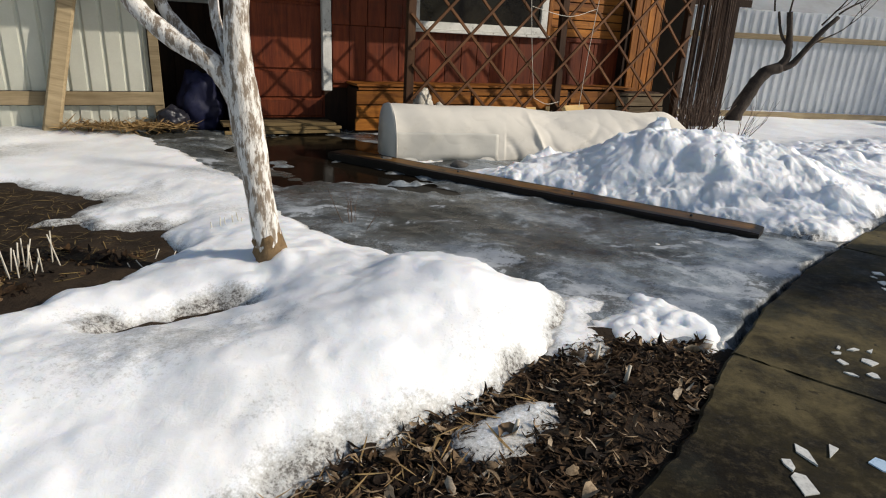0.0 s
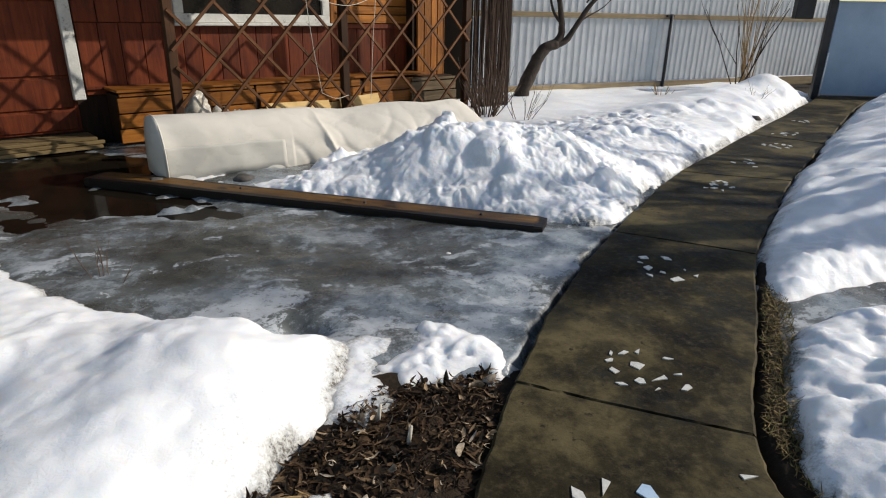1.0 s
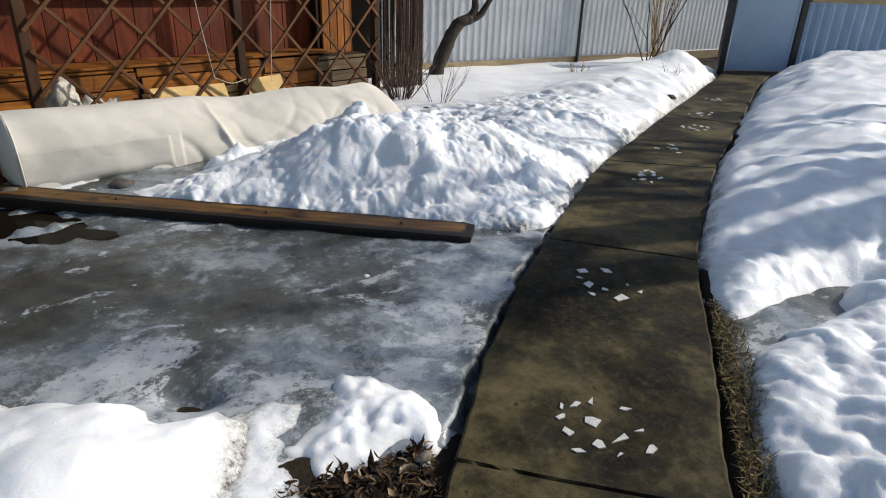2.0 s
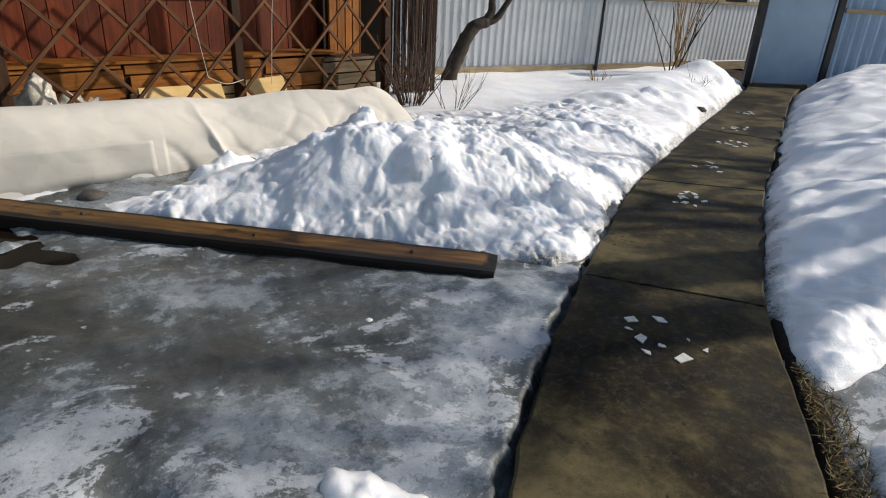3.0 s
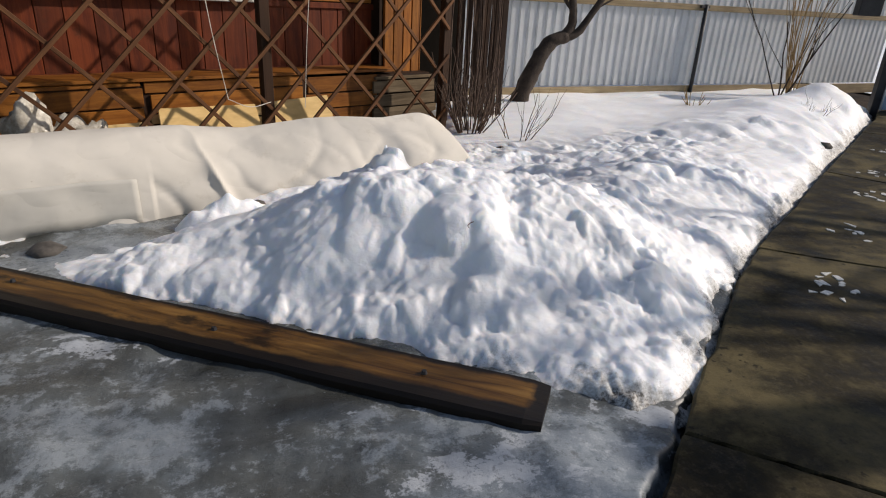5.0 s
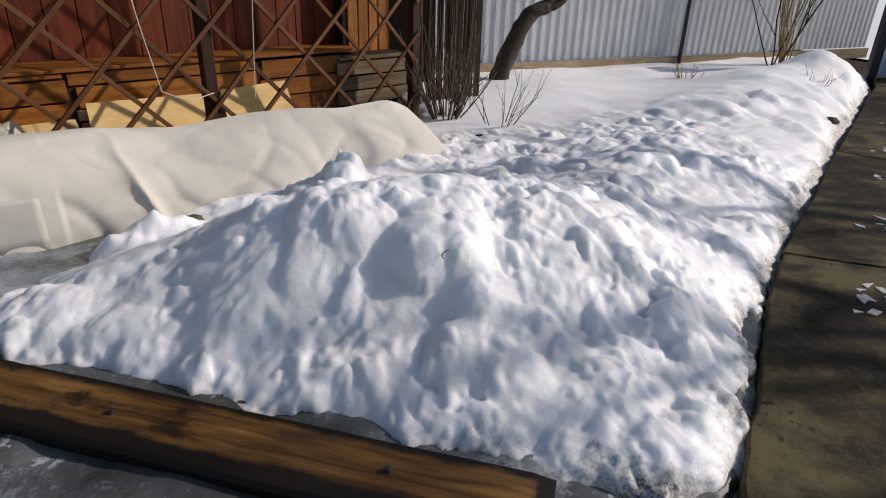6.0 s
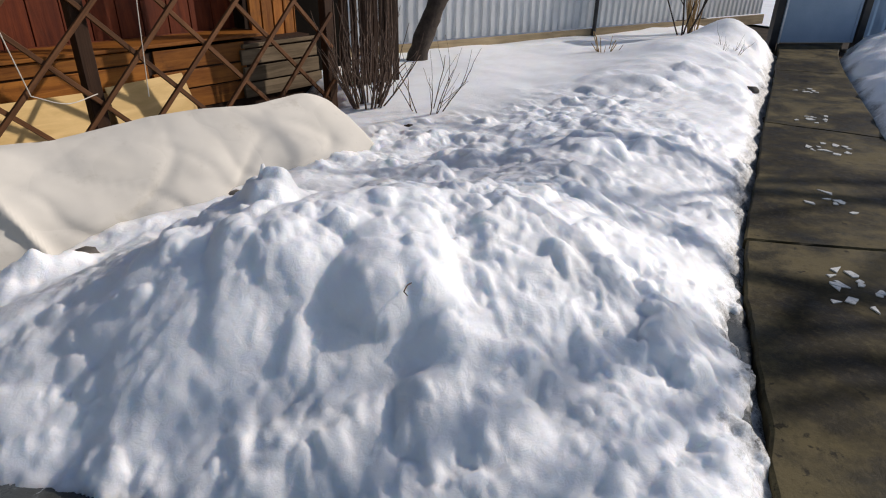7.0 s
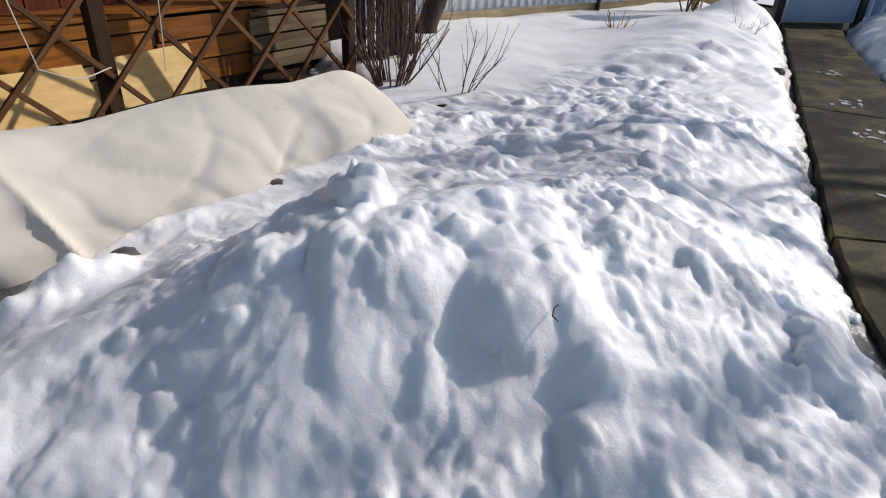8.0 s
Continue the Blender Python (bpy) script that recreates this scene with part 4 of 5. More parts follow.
def lath(p, q, front, seed):
    p, q = Vector((p[0], -front, p[1])), Vector((q[0], -front, q[1]))
    length = (q - p).length
    bm = bmesh.new()
    box(bm, -length / 2, -0.011, -0.013, length / 2, 0.011, 0.013, 0.002)
    ob = part("lath", bm, LATH, trellis)
    r = random.Random(seed)
    ob.location = (p + q) / 2 + Vector((r.uniform(-0.012, 0.012), 0, 0))
    ob.rotation_euler = (0, -math.atan2(q.z - p.z, q.x - p.x) + r.uniform(-0.012, 0.012), 0)


for k in range(-8, 14):
    c = 3.07 + 0.46 * k                     # falling laths: a + z = c
    a0, a1 = max(T0, c - TZ1), min(T1, c - TZ0)
    if a1 - a0 > 0.15:
        lath((a0, c - a0), (a1, c - a1), TB + 0.047, k)
    c = 0.91 + 0.46 * k                     # rising laths: a - z = c
    a0, a1 = max(T0, c + TZ0), min(T1, c + TZ1)
    if a1 - a0 > 0.15:
        lath((a0, a0 - c), (a1, a1 - c), TB + 0.069, k + 50)


def cord(points, parent, r=0.003):
    bm = bmesh.new()
    tube(bm, smooth_line(points, 24), [r] * 24, 5)
    return part("cord", bm, CORD, parent, "pale garden twine")


cord([(2.63, -1.34, 1.55), (2.70, -1.35, 0.93), (2.78, -1.34, 0.48)], trellis)
cord([(2.78, -1.34, 0.48), (2.93, -1.36, 0.42), (3.10, -1.34, 0.44)], trellis)
cord([(3.50, -1.34, 1.65), (3.42, -1.35, 1.0), (3.38, -1.34, 0.38)], trellis)
cord([(2.66, -1.34, 1.38), (3.1, -1.36, 1.31), (3.46, -1.34, 1.4)], trellis)


# ---------------------------------------------------------------- loose things by the house
def offcut(a, b, w, h, lean, label, mat=PLY):
    bm = bmesh.new()
    box(bm, -w / 2, -0.006, 0, w / 2, 0.006, h, 0.002)
    for v in bm.verts:
        if v.co.z > h / 2 and v.co.x > 0:
            v.co.x -= 0.06 * w
    ob = part("plywood_offcut", bm, mat)
    ob.matrix_world = HOUSE @ pose(a, -b, 0.0, -lean, rng.uniform(-3, 3), rng.uniform(-4, 4))
    return tagged(ob, label, "plywood", "plywood against the skirting")


offcut(3.85, 0.55, 0.62, 0.31, 14, "raw yellow plywood sheet leaning on the skirting")
offcut(2.98, 0.58, 0.86, 0.30, 12, "raw yellow plywood offcut leaning on the skirting")
offcut(2.2, 0.60, 0.62, 0.22, 14, "low strip of raw plywood against the skirting")


def crumpled(name, m, sx, sy, sz, mat, label, category, seed, rough=0.35):
    bm = bmesh.new()
    bmesh.ops.create_icosphere(bm, subdivisions=4, radius=1)
    for v in bm.verts:
        n1 = noise.noise(v.co * 1.7 + Vector((seed, 0, 0)))
        n2 = abs(noise.noise(v.co * 4.5 + Vector((0, seed, 0))))
        v.co *= 1 + rough * n1 - rough * 0.8 * n2
        v.co = Vector((v.co.x * sx, v.co.y * sy, max(v.co.z, -0.75) * sz))
    low = min(v.co.z for v in bm.verts)
    for v in bm.verts:
        v.co.z -= low
    ob = part(name, bm, mat, smooth=True)
    ob.matrix_world = m
    return tagged(ob, label, category)


crumpled("plastic_film", HOUSE @ pose(1.62, -1.0, 0.0), 0.16, 0.12, 0.30, FILM, "crumpled pale plastic film behind the tunnel", "plastic film", 3)
crumpled("plastic_film", HOUSE @ pose(1.92, -1.0, 0.0), 0.22, 0.11, 0.22, FILM, "crumpled pale plastic film behind the tunnel", "plastic film", 9, 0.5)
crumpled("sack", HOUSE @ pose(-0.45, 0.05, 0.0), 0.24, 0.2, 0.34, BLUESACK, "dark blue stuffed sack standing in the shade", "sack", 12)
crumpled("sack", HOUSE @ pose(-0.75, -0.15, 0.0), 0.16, 0.14, 0.15, SACK, "small black sack lying in the shade", "sack", 15)


# ---------------------------------------------------------------- sheet fences
def sheeting(a0, a1, z0, z1, pitch, depth, mat, parent, flat=0.36, per=8):
    """Ribbed sheets side by side, each a part with thickness."""
    width = pitch * per
    a = a0
    while a < a1 - 0.05:
        b = min(a + width, a1)
        prof, k = [], a
        while k < b - 1e-6:
            for f, y in ((0, 0), (flat, 0), (flat + 0.10, -depth), (0.9, -depth)):
                x = k + f * pitch
                if x <= b:
                    prof.append((x, y))
            k += pitch
        prof.append((b, 0))
        bm = bmesh.new()
        lo = [bm.verts.new((x, y, z0)) for x, y in prof]
        hi = [bm.verts.new((x, y, z1)) for x, y in prof]
        for i in range(len(prof) - 1):
            bm.faces.new((lo[i], lo[i + 1], hi[i + 1], hi[i]))
        bmesh.ops.solidify(bm, geom=bm.faces[:], thickness=0.002)
        ob = part("sheet", bm, mat, parent)
        ob.rotation_euler = (rng.uniform(-0.003, 0.003), 0, 0)
        a = b


FENCE = pose(3.6, 9.55, 0, 0, 0, 9)
fence = empty("sheet_fence", FENCE)
tagged(fence, "pale zinc ribbed sheet fence with wooden rails", "fence")
sheeting(-1.0, 8.3, 0.2, 1.64, 0.135, 0.03, ZINC, fence)
for a, b in ((-1.0, 3.7), (3.7, 8.3)):
    part("rail", boxed(a, -0.08, 1.235, b - 0.005, -0.034, 1.315), RAIL, fence)
    part("rail", boxed(a, -0.08, 0.03, b - 0.005, -0.034, 0.19), RAIL, fence)
bm = bmesh.new()
stick(bm, (3.72, -0.11, -0.1), (3.72, -0.11, 1.32), 0.028, 0.028, 10)
part("post", bm, BLACK, fence, "dark steel post", smooth=True)
part("bracket", boxed(3.62, -0.12, 1.27, 3.78, -0.072, 1.31), BLACK, fence)
part("board", boxed(-0.6, -0.09, 1.66, 0.7, -0.03, 1.76), DARKBOARD, fence, "dark board at the fence head")

GATE = pose(9.6, 8.95, 0, 0, 0, -20)
gate = empty("gate", GATE)
tagged(gate, "pale blue sheet metal garden gate with dark posts", "gate")
leaf = part("leaf", boxed(0.10, -0.015, 0.04, 1.27, 0.015, 1.57), BLUESHEET, gate)
for x0, z0, x1, z1 in ((0.10, 0.04, 0.14, 1.57), (1.23, 0.04, 1.27, 1.57), (0.14, 0.04, 1.23, 0.08), (0.14, 1.53, 1.23, 1.57)):
    part("frame", boxed(x0, -0.028, z0, x1, -0.016, z1, 0.003), BLUESHEET, leaf)
part("post", boxed(-0.03, -0.05, -0.08, 0.08, 0.05, 1.62), BLACK, gate)
part("post", boxed(1.29, -0.05, -0.08, 1.40, 0.05, 1.45), BLACK, gate)
bm = bmesh.new()
stick(bm, (0.09, -0.07, 0.02), (0.09, -0.07, 0.75), 0.012, 0.012, 8)
part("handle", bm, ZINC, gate, "pale upright bar on the post", smooth=True)
cap = part("roof", boxed(-0.3, -0.25, 1.63, 1.6, 0.25, 1.66), DARKBOARD, gate)
bm = boxed(-0.32, -0.27, 1.66, 1.62, 0.27, 1.75, 0.035)
part("snow_cap", bm, SNOW, gate, "cap of snow on the gate's little roof")
part("meter_box", boxed(-0.55, 0.0, 1.28, -0.25, 0.16, 1.64, 0.01), BLACK, gate, "black box beside the gate")

gfence = empty("side_fence", GATE)
tagged(gfence, "pale blue sheet fence in shade beside the gate", "fence")
sheeting(1.42, 5.2, 0.1, 1.6, 0.2, 0.02, BLUESHEET, gfence, per=6)
part("rail", boxed(1.42, -0.07, 1.2, 5.2, -0.024, 1.27), RAIL, gfence)

lfence = empty("cream_fence", HOUSE)
tagged(lfence, "cream ribbed sheet fence with a leaning timber post", "fence")
sheeting(-6.4, -0.9, 0.39, 2.3, 0.165, 0.022, YELLOWCLAD, lfence, 0.07, 7)
sheeting(-6.4, -0.85, 0.0, 0.25, 0.165, 0.012, YELLOWCLAD, lfence, 0.3, 7)
part("rail", boxed(-6.4, -0.07, 0.26, -0.80, -0.018, 0.385), RAIL, lfence)
part("upright", boxed(-0.89, -0.06, 0.0, -0.80, 0.04, 2.3), RAIL, lfence)
bm = bmesh.new()
box(bm, -0.075, -0.05, -0.3, 0.075, 0.05, 1.6, 0.02)
ob = part("post", bm, RAIL, lfence, "yellowish leaning timber post")
ob.location, ob.rotation_euler = (-1.74, -0.15, 0.28), (0.0, 0.23, 0)

# neighbouring shed beyond the fence
shed = empty("neighbour_shed", pose(9.5, 15.5, 0, 0, 0, 9))
tagged(shed, "dark wooden shed with snow on its roof", "shed")
part("wall", boxed(-5, -1.5, -0.1, 4.5, 1.5, 1.8, 0), DARKBOARD, shed)
bm = bmesh.new()
v = [bm.verts.new(p) for p in ((-5.3, -1.6, 1.78), (4.8, -1.6, 1.78), (4.8, 0, 2.5), (-5.3, 0, 2.5), (-5.3, 1.6, 1.78), (4.8, 1.6, 1.78))]
bm.faces.new((v[0], v[1], v[2], v[3]))
bm.faces.new((v[3], v[2], v[5], v[4]))
bmesh.ops.solidify(bm, geom=bm.faces[:], thickness=-0.15)
part("snowy_roof", bm, SNOW, shed)


# ---------------------------------------------------------------- trees and shrubs
def grow(bm, p, d, length, r, depth, rng, spread=0.5, up=0.15, tips=None):
    """A branch that bends, tapers and forks."""
    pts, q, n = [Vector(p)], Vector(d).normalized(), 5
    for i in range(n):
        q = (q + Vector((rng.uniform(-1, 1), rng.uniform(-1, 1), rng.uniform(-0.6, 1) + up)) * 0.16).normalized()
        pts.append(pts[-1] + q * length / n)
    tube(bm, pts, [r * (1 - 0.5 * i / n) for i in range(n + 1)], 6 if r < 0.02 else 9, 0.08, rng.randint(0, 999))
    if depth:
        for i in range(rng.randint(2, 3)):
            k = rng.randint(2, n)
            side = (q + Vector((rng.uniform(-1, 1), rng.uniform(-1, 1), rng.uniform(-0.3, 0.8))) * spread * 1.6).normalized()
            grow(bm, pts[k], side, length * rng.uniform(0.5, 0.8), r * 0.5 * rng.uniform(0.8, 1), depth - 1, rng, spread, up)


tree = empty("limewashed_tree", pose(-0.75, 2.48, 0.0))
tagged(tree, "garden tree with flaking limewashed trunk and forked limbs", "tree")
bm = bmesh.new()
line = smooth_line([(0.03, 0, -0.1), (0.0, 0, 0.12), (-0.035, 0, 0.4), (-0.075, 0, 0.75), (-0.09, 0, 1.0), (-0.085, 0.02, 1.3), (-0.15, 0.1, 2.0)], 40)
tube(bm, line, [(0.075 if i < 4 else 0.064) - 0.0006 * i + 0.012 * math.exp(-((i - 19) / 4) ** 2) for i in range(40)], 18, 0.05, 4)
part("trunk", bm, LIMEWASH, tree, smooth=True)
bm = bmesh.new()
tube(bm, smooth_line([(0.03, 0, -0.1), (0.005, 0, 0.1), (-0.012, 0, 0.22)], 10), [0.086, 0.084, 0.081, 0.078, 0.075, 0.071, 0.068, 0.065, 0.062, 0.055], 18, 0.13, 14)
part("foot", bm, FOOT, tree, "bare brown bark where the limewash has gone", smooth=True)
for pts, r in (([(-0.06, 0.0, 0.70), (-0.15, 0, 0.86), (-0.22, 0, 0.93), (-0.36, 0.0, 1.01), (-0.50, 0.0, 1.15), (-0.65, -0.02, 1.5)], 0.046),
               ([(-0.22, 0.03, 0.92), (-0.30, 0.06, 1.0), (-0.42, 0.08, 1.15), (-0.5, 0.1, 1.5)], 0.028),
               ([(-0.12, 0.03, 0.88), (-0.17, 0.06, 1.0), (-0.2, 0.08, 1.15), (-0.19, 0.12, 1.6)], 0.024)):
    bm = bmesh.new()
    tube(bm, smooth_line(pts, 26), [r * (1 - 0.012 * i) for i in range(26)], 14, 0.06, 8)
    part("limb", bm, LIMEWASH, tree, smooth=True)
bm = bmesh.new()
rng = random.Random(8)
for p, d in (((-0.15, 0.1, 2.0), (0.1, 0.2, 1)), ((-0.65, -0.02, 1.5), (-0.4, 0, 1)), ((-0.5, 0.1, 1.5), (-0.2, 0.3, 1)), ((-0.19, 0.12, 1.6), (0.2, 0.3, 1))):
    grow(bm, p, d, 0.8, 0.022, 2, rng)
part("crown", bm, BARK, tree, smooth=True)

apple = empty("fruit_tree", pose(4.12, 9.08, 0.0))
tagged(apple, "small bare crooked fruit tree by the sheet fence", "tree")
bm = bmesh.new()
tube(bm, smooth_line([(-0.10, 0, -0.45), (-0.03, 0, -0.1), (0.01, 0, 0.12), (0.13, 0, 0.42), (0.25, 0, 0.66), (0.37, 0, 0.81), (0.54, 0.0, 0.86)], 24), [0.125 - 0.0022 * i for i in range(24)], 12, 0.14, 3)
part("trunk", bm, BARK, apple, smooth=True)
bm = bmesh.new()
tube(bm, smooth_line([(0.50, 0, 0.85), (0.60, 0, 1.0), (0.57, 0, 1.25), (0.5, 0, 1.6)], 14), [0.062 - 0.002 * i for i in range(14)], 9, 0.1, 5)
tube(bm, smooth_line([(0.48, 0, 0.85), (0.66, -0.02, 0.90), (0.82, -0.03, 1.12), (0.97, -0.05, 1.36), (1.15, -0.05, 1.56)], 14), [0.055 - 0.002 * i for i in range(14)], 9, 0.1, 6)
tube(bm, smooth_line([(0.58, 0, 1.15), (0.44, 0, 1.32), (0.36, 0.02, 1.6)], 10), [0.025 - 0.001 * i for i in range(10)], 8, 0.1, 7)
rng = random.Random(12)
for p, d in (((0.5, 0, 1.6), (0.1, 0, 1)), ((0.95, -0.05, 1.45), (0.7, 0, 0.6)), ((1.15, -0.05, 1.6), (0.6, 0, 0.3)), ((0.3, 0.02, 1.6), (-0.3, 0, 1)), ((0.86, -0.03, 1.18), (0.8, -0.1, 0.5))):
    grow(bm, p, d, 0.55, 0.014, 2, rng, 0.6)
part("crown", bm, BARK, apple, smooth=True)

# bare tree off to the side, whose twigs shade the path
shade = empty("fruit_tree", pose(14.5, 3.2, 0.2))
tagged(shade, "tall bare tree standing behind the snow drift", "tree")
bm = bmesh.new()
rng = random.Random(21)
tube(bm, smooth_line([(0, 0, -0.3), (0.1, 0, 2.5), (-0.03, 0, 5.0)], 10), [0.14 - 0.006 * i for i in range(10)], 12, 0.08, 1)
part("trunk", bm, BARK, shade, smooth=True)
bm = bmesh.new()
for d in ((-0.8, 0.2, 1), (0.3, 0.7, 1), (-0.3, -0.6, 1), (-0.2, 0.9, 0.9)):
    grow(bm, (-0.03, 0, 4.9), d, 2.6, 0.035, 2, rng, 0.6)
part("crown", bm, BARK, shade, smooth=True)

# Tree out of view, added so its trunks and limbs shade the path.
elm = empty("shade_tree", pose(10.2, 2.12, 0.2))
tagged(elm, "unseen bare tree added to cast limb shadows on the path", "tree")
bm = bmesh.new()
tube(bm, smooth_line([(0, 0, -0.4), (0.06, -0.05, 1.4), (-0.04, 0.03, 3.0), (0.05, 0.0, 4.4)], 16), [0.25 - 0.006 * i for i in range(16)], 14, 0.08, 2)
part("trunk", bm, BARK, elm, smooth=True)
bm = bmesh.new()
tube(bm, smooth_line([(0, -0.12, -0.4), (0.02, -0.30, 1.2), (-0.05, -0.42, 2.8), (0.0, -0.46, 4.6)], 16), [0.20 - 0.003 * i for i in range(16)], 14, 0.08, 5)
part("trunk", bm, BARK, elm, "second trunk added to widen the shade on the path", smooth=True)
rng = random.Random(44)
for pts, r in (([(0, 0, 2.6), (0.0, 0.45, 3.05), (-0.05, 0.95, 3.5), (0.1, 1.4, 3.85), (0.1, 1.9, 4.25)], 0.085),
               ([(0, 0, 3.2), (0.15, 0.4, 3.6), (0.1, 0.75, 4.0), (0.0, 1.0, 4.4)], 0.075),
               ([(0, 0, 2.1), (0.1, 0.6, 2.4), (0.15, 1.3, 2.8), (0.0, 2.1, 3.3), (0.1, 2.7, 3.9)], 0.08),
               ([(0.05, 0, 4.3), (0.1, -0.5, 4.6), (0.0, -1.1, 4.9)], 0.07)):
    bm = bmesh.new()
    line = smooth_line(pts, 20)
    tube(bm, line, [r * (1 - 0.035 * i) for i in range(20)], 9, 0.08, 3)
    for k in (7, 11, 14, 17, 19):
        grow(bm, line[k], (rng.uniform(-0.7, 0.7), rng.uniform(-0.4, 1.0), rng.uniform(0.0, 0.6)), 0.8, r * 0.38, 1, rng, 0.6)
    part("limb", bm, BARK, elm, smooth=True)


def shrub(name, x, y, z, stems, height, spread, mat, label, seed, r=0.006, forks=1, lean=(0, 0)):
    rng = random.Random(seed)
    ob = empty(name, pose(x, y, z))
    tagged(ob, label, "shrub")
    for k in range(stems):
        bm = bmesh.new()
        a = rng.uniform(0, 6.28)
        d = Vector((math.cos(a) * spread + lean[0], math.sin(a) * spread + lean[1], 1))
        grow(bm, (0.06 * math.cos(a), 0.06 * math.sin(a), -0.05), d, height * rng.uniform(0.6, 1.05), r * rng.uniform(0.7, 1.1), forks, rng, 0.35, 0.2)
        part("stem", bm, mat, ob, smooth=True)
    return ob


shrub("currant_bush", 2.92, 7.35, 0.05, 34, 0.6, 0.55, TWIG, "dark leafless currant bush standing in snow", 4, 0.009)
shrub("currant_bush", 3.25, 7.0, 0.06, 7, 0.5, 0.5, TWIG, "small bare shrub with thin reddish twigs", 6, 0.005)
shrub("berry_canes", 6.3, 8.6, 0.1, 12, 0.32, 0.5, STRAW, "short cut canes sticking out of snow", 7, 0.007, 0)
shrub("berry_canes", 7.3, 7.75, 0.14, 10, 0.25, 0.8, TWIG, "thin bare twigs at the snow's edge", 9, 0.004, 1)
shrub("sapling_clump", 8.75, 9.6, 0.15, 22, 2.3, 0.10, STRAW, "clump of tall pale straight shoots by the gate", 10, 0.008, 0)
shrub("sapling_clump", 8.45, 9.5, 0.15, 5, 1.5, 0.5, BARK, "dark spreading young branches by the fence", 14, 0.013, 1)

# ---------------------------------------------------------------- plank screen with climber stalks
screen = empty("plank_screen", pose(2.98, 8.12, 0, 0, 0, 4))
tagged(screen, "tall dark weathered plank screen grown with stalks", "screen")
rng = random.Random(31)
a = 0.0
while a < 0.5:
    w = rng.uniform(0.045, 0.075)
    bm = bmesh.new()
    box(bm, -w / 2 + 0.004, -0.012, -0.1, w / 2 - 0.004, 0.012, rng.uniform(2.2, 2.5), 0.003)
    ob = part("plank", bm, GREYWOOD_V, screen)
    ob.location, ob.rotation_euler = (a + w / 2, rng.uniform(-0.015, 0.015), 0), (0, rng.uniform(-0.01, 0.01), 0)
    a += w + rng.uniform(0.0, 0.008)
for k in range(22):
    bm = bmesh.new()
    x = rng.uniform(-0.12, 0.5)
    pts = [(x + 0.03 * rng.uniform(-1, 1), -0.05 - 0.05 * rng.random(), z) for z in (-0.05, 0.4, 0.9, 1.5, 2.2)]
    tube(bm, smooth_line(pts, 12), [rng.uniform(0.004, 0.01)] * 12, 5, 0.1, k)
    part("stalk", bm, TWIG, screen, smooth=True)

# ---------------------------------------------------------------- dead leaves, straw, grass
def scatter(name, poly, count, z, mat, label, seed, size, long=2.6, curl=0.5, tilt=0.6, cup=0.35, bend=0.0):
    """Curled, bent blades strewn over a polygon, joined."""
    rng = np.random.RandomState(seed)
    xs, ys = [p[0] for p in poly], [p[1] for p in poly]
    verts, faces = [], []
    while len(faces) < count * 8:
        x, y = rng.uniform(min(xs), max(xs)), rng.uniform(min(ys), max(ys))
        if inside(np.array([x]), np.array([y]), poly)[0] < 0:
            continue
        s = size[0] + (size[1] - size[0]) * rng.uniform() ** 1.6
        L, W = s, s / long * rng.uniform(0.6, 1.4)
        m = Matrix.Translation((x, y, z + rng.uniform(0.0, 0.018))) @ Euler((rng.normal(0, tilt), rng.normal(0, tilt), rng.uniform(0, 6.28))).to_matrix().to_4x4()
        c, side, base = rng.uniform(-1, 1.6) * curl, rng.normal(0, 1) * bend, len(verts)
        roll = rng.uniform(-0.6, 1.0)
        for u, w in ((-1, 0.15), (-0.6, 0.75), (0.0, 1.0), (0.55, 0.8), (1, 0.12)):
            w *= rng.uniform(0.75, 1.2)
            for v in (-1, 0, 1):
                lift = c * u * u * L * 0.3 + abs(v) * W * cup * roll * w + rng.normal(0, 0.05) * W
                verts.append(tuple(m @ Vector((u * L / 2, v * w * W / 2 + side * u * u * L, lift))))
        for i in range(4):
            for j in range(2):
                p = base + i * 3 + j
                faces.append((p, p + 1, p + 4, p + 3))
    me = bpy.data.meshes.new(name)
    me.from_pydata(verts, [], faces)
    me.polygons.foreach_set("use_smooth", [True] * len(faces))
    me.materials.append(mat)
    return tagged(new(name, me), label, name.replace("_", " "), kind="stuff")


LITTER = [(-0.45, 0.95), (-0.3, 1.2), (-0.2, 1.36), (0.1, 1.6), (0.42, 1.92), (0.55, 2.06), (1.02, 2.06), (0.98, 1.86), (0.70, 1.46), (0.38, 1.08), (0.05, 0.7)]
scatter("leaf_litter", LITTER, 2000, 0.0, LEAF, "curled dark brown dead leaves on the bed", 1, (0.015, 0.065), 2.2, 0.5, 0.32, 0.35)
scatter("leaf_litter", LITTER, 2600, 0.006, LEAF, "thin twisted brown stalks and leaf shreds", 11, (0.02, 0.085), 7, 0.5, 0.3, 0.4, 0.3)
scatter("leaf_litter", LITTER, 45, 0.018, LEAF_PALE, "few larger crumpled tan leaves on the litter", 12, (0.03, 0.07), 1.7, 0.8, 0.4, 0.7, 0.1)
scatter("leaf_litter", LITTER, 420, 0.014, LEAF_PALE, "pale dry leaf blades among dark litter", 2, (0.015, 0.06), 7, 0.7, 0.35, 0.4, 0.35)
scatter("straw", [(-0.4, 1.1), (-0.2, 1.34), (0.1, 1.52), (0.3, 1.62), (0.2, 1.4), (-0.1, 1.15)], 60, 0.012, STRAW, "flattened straw along the snow bank", 3, (0.05, 0.15), 18, 0.1, 0.12, 0.1)
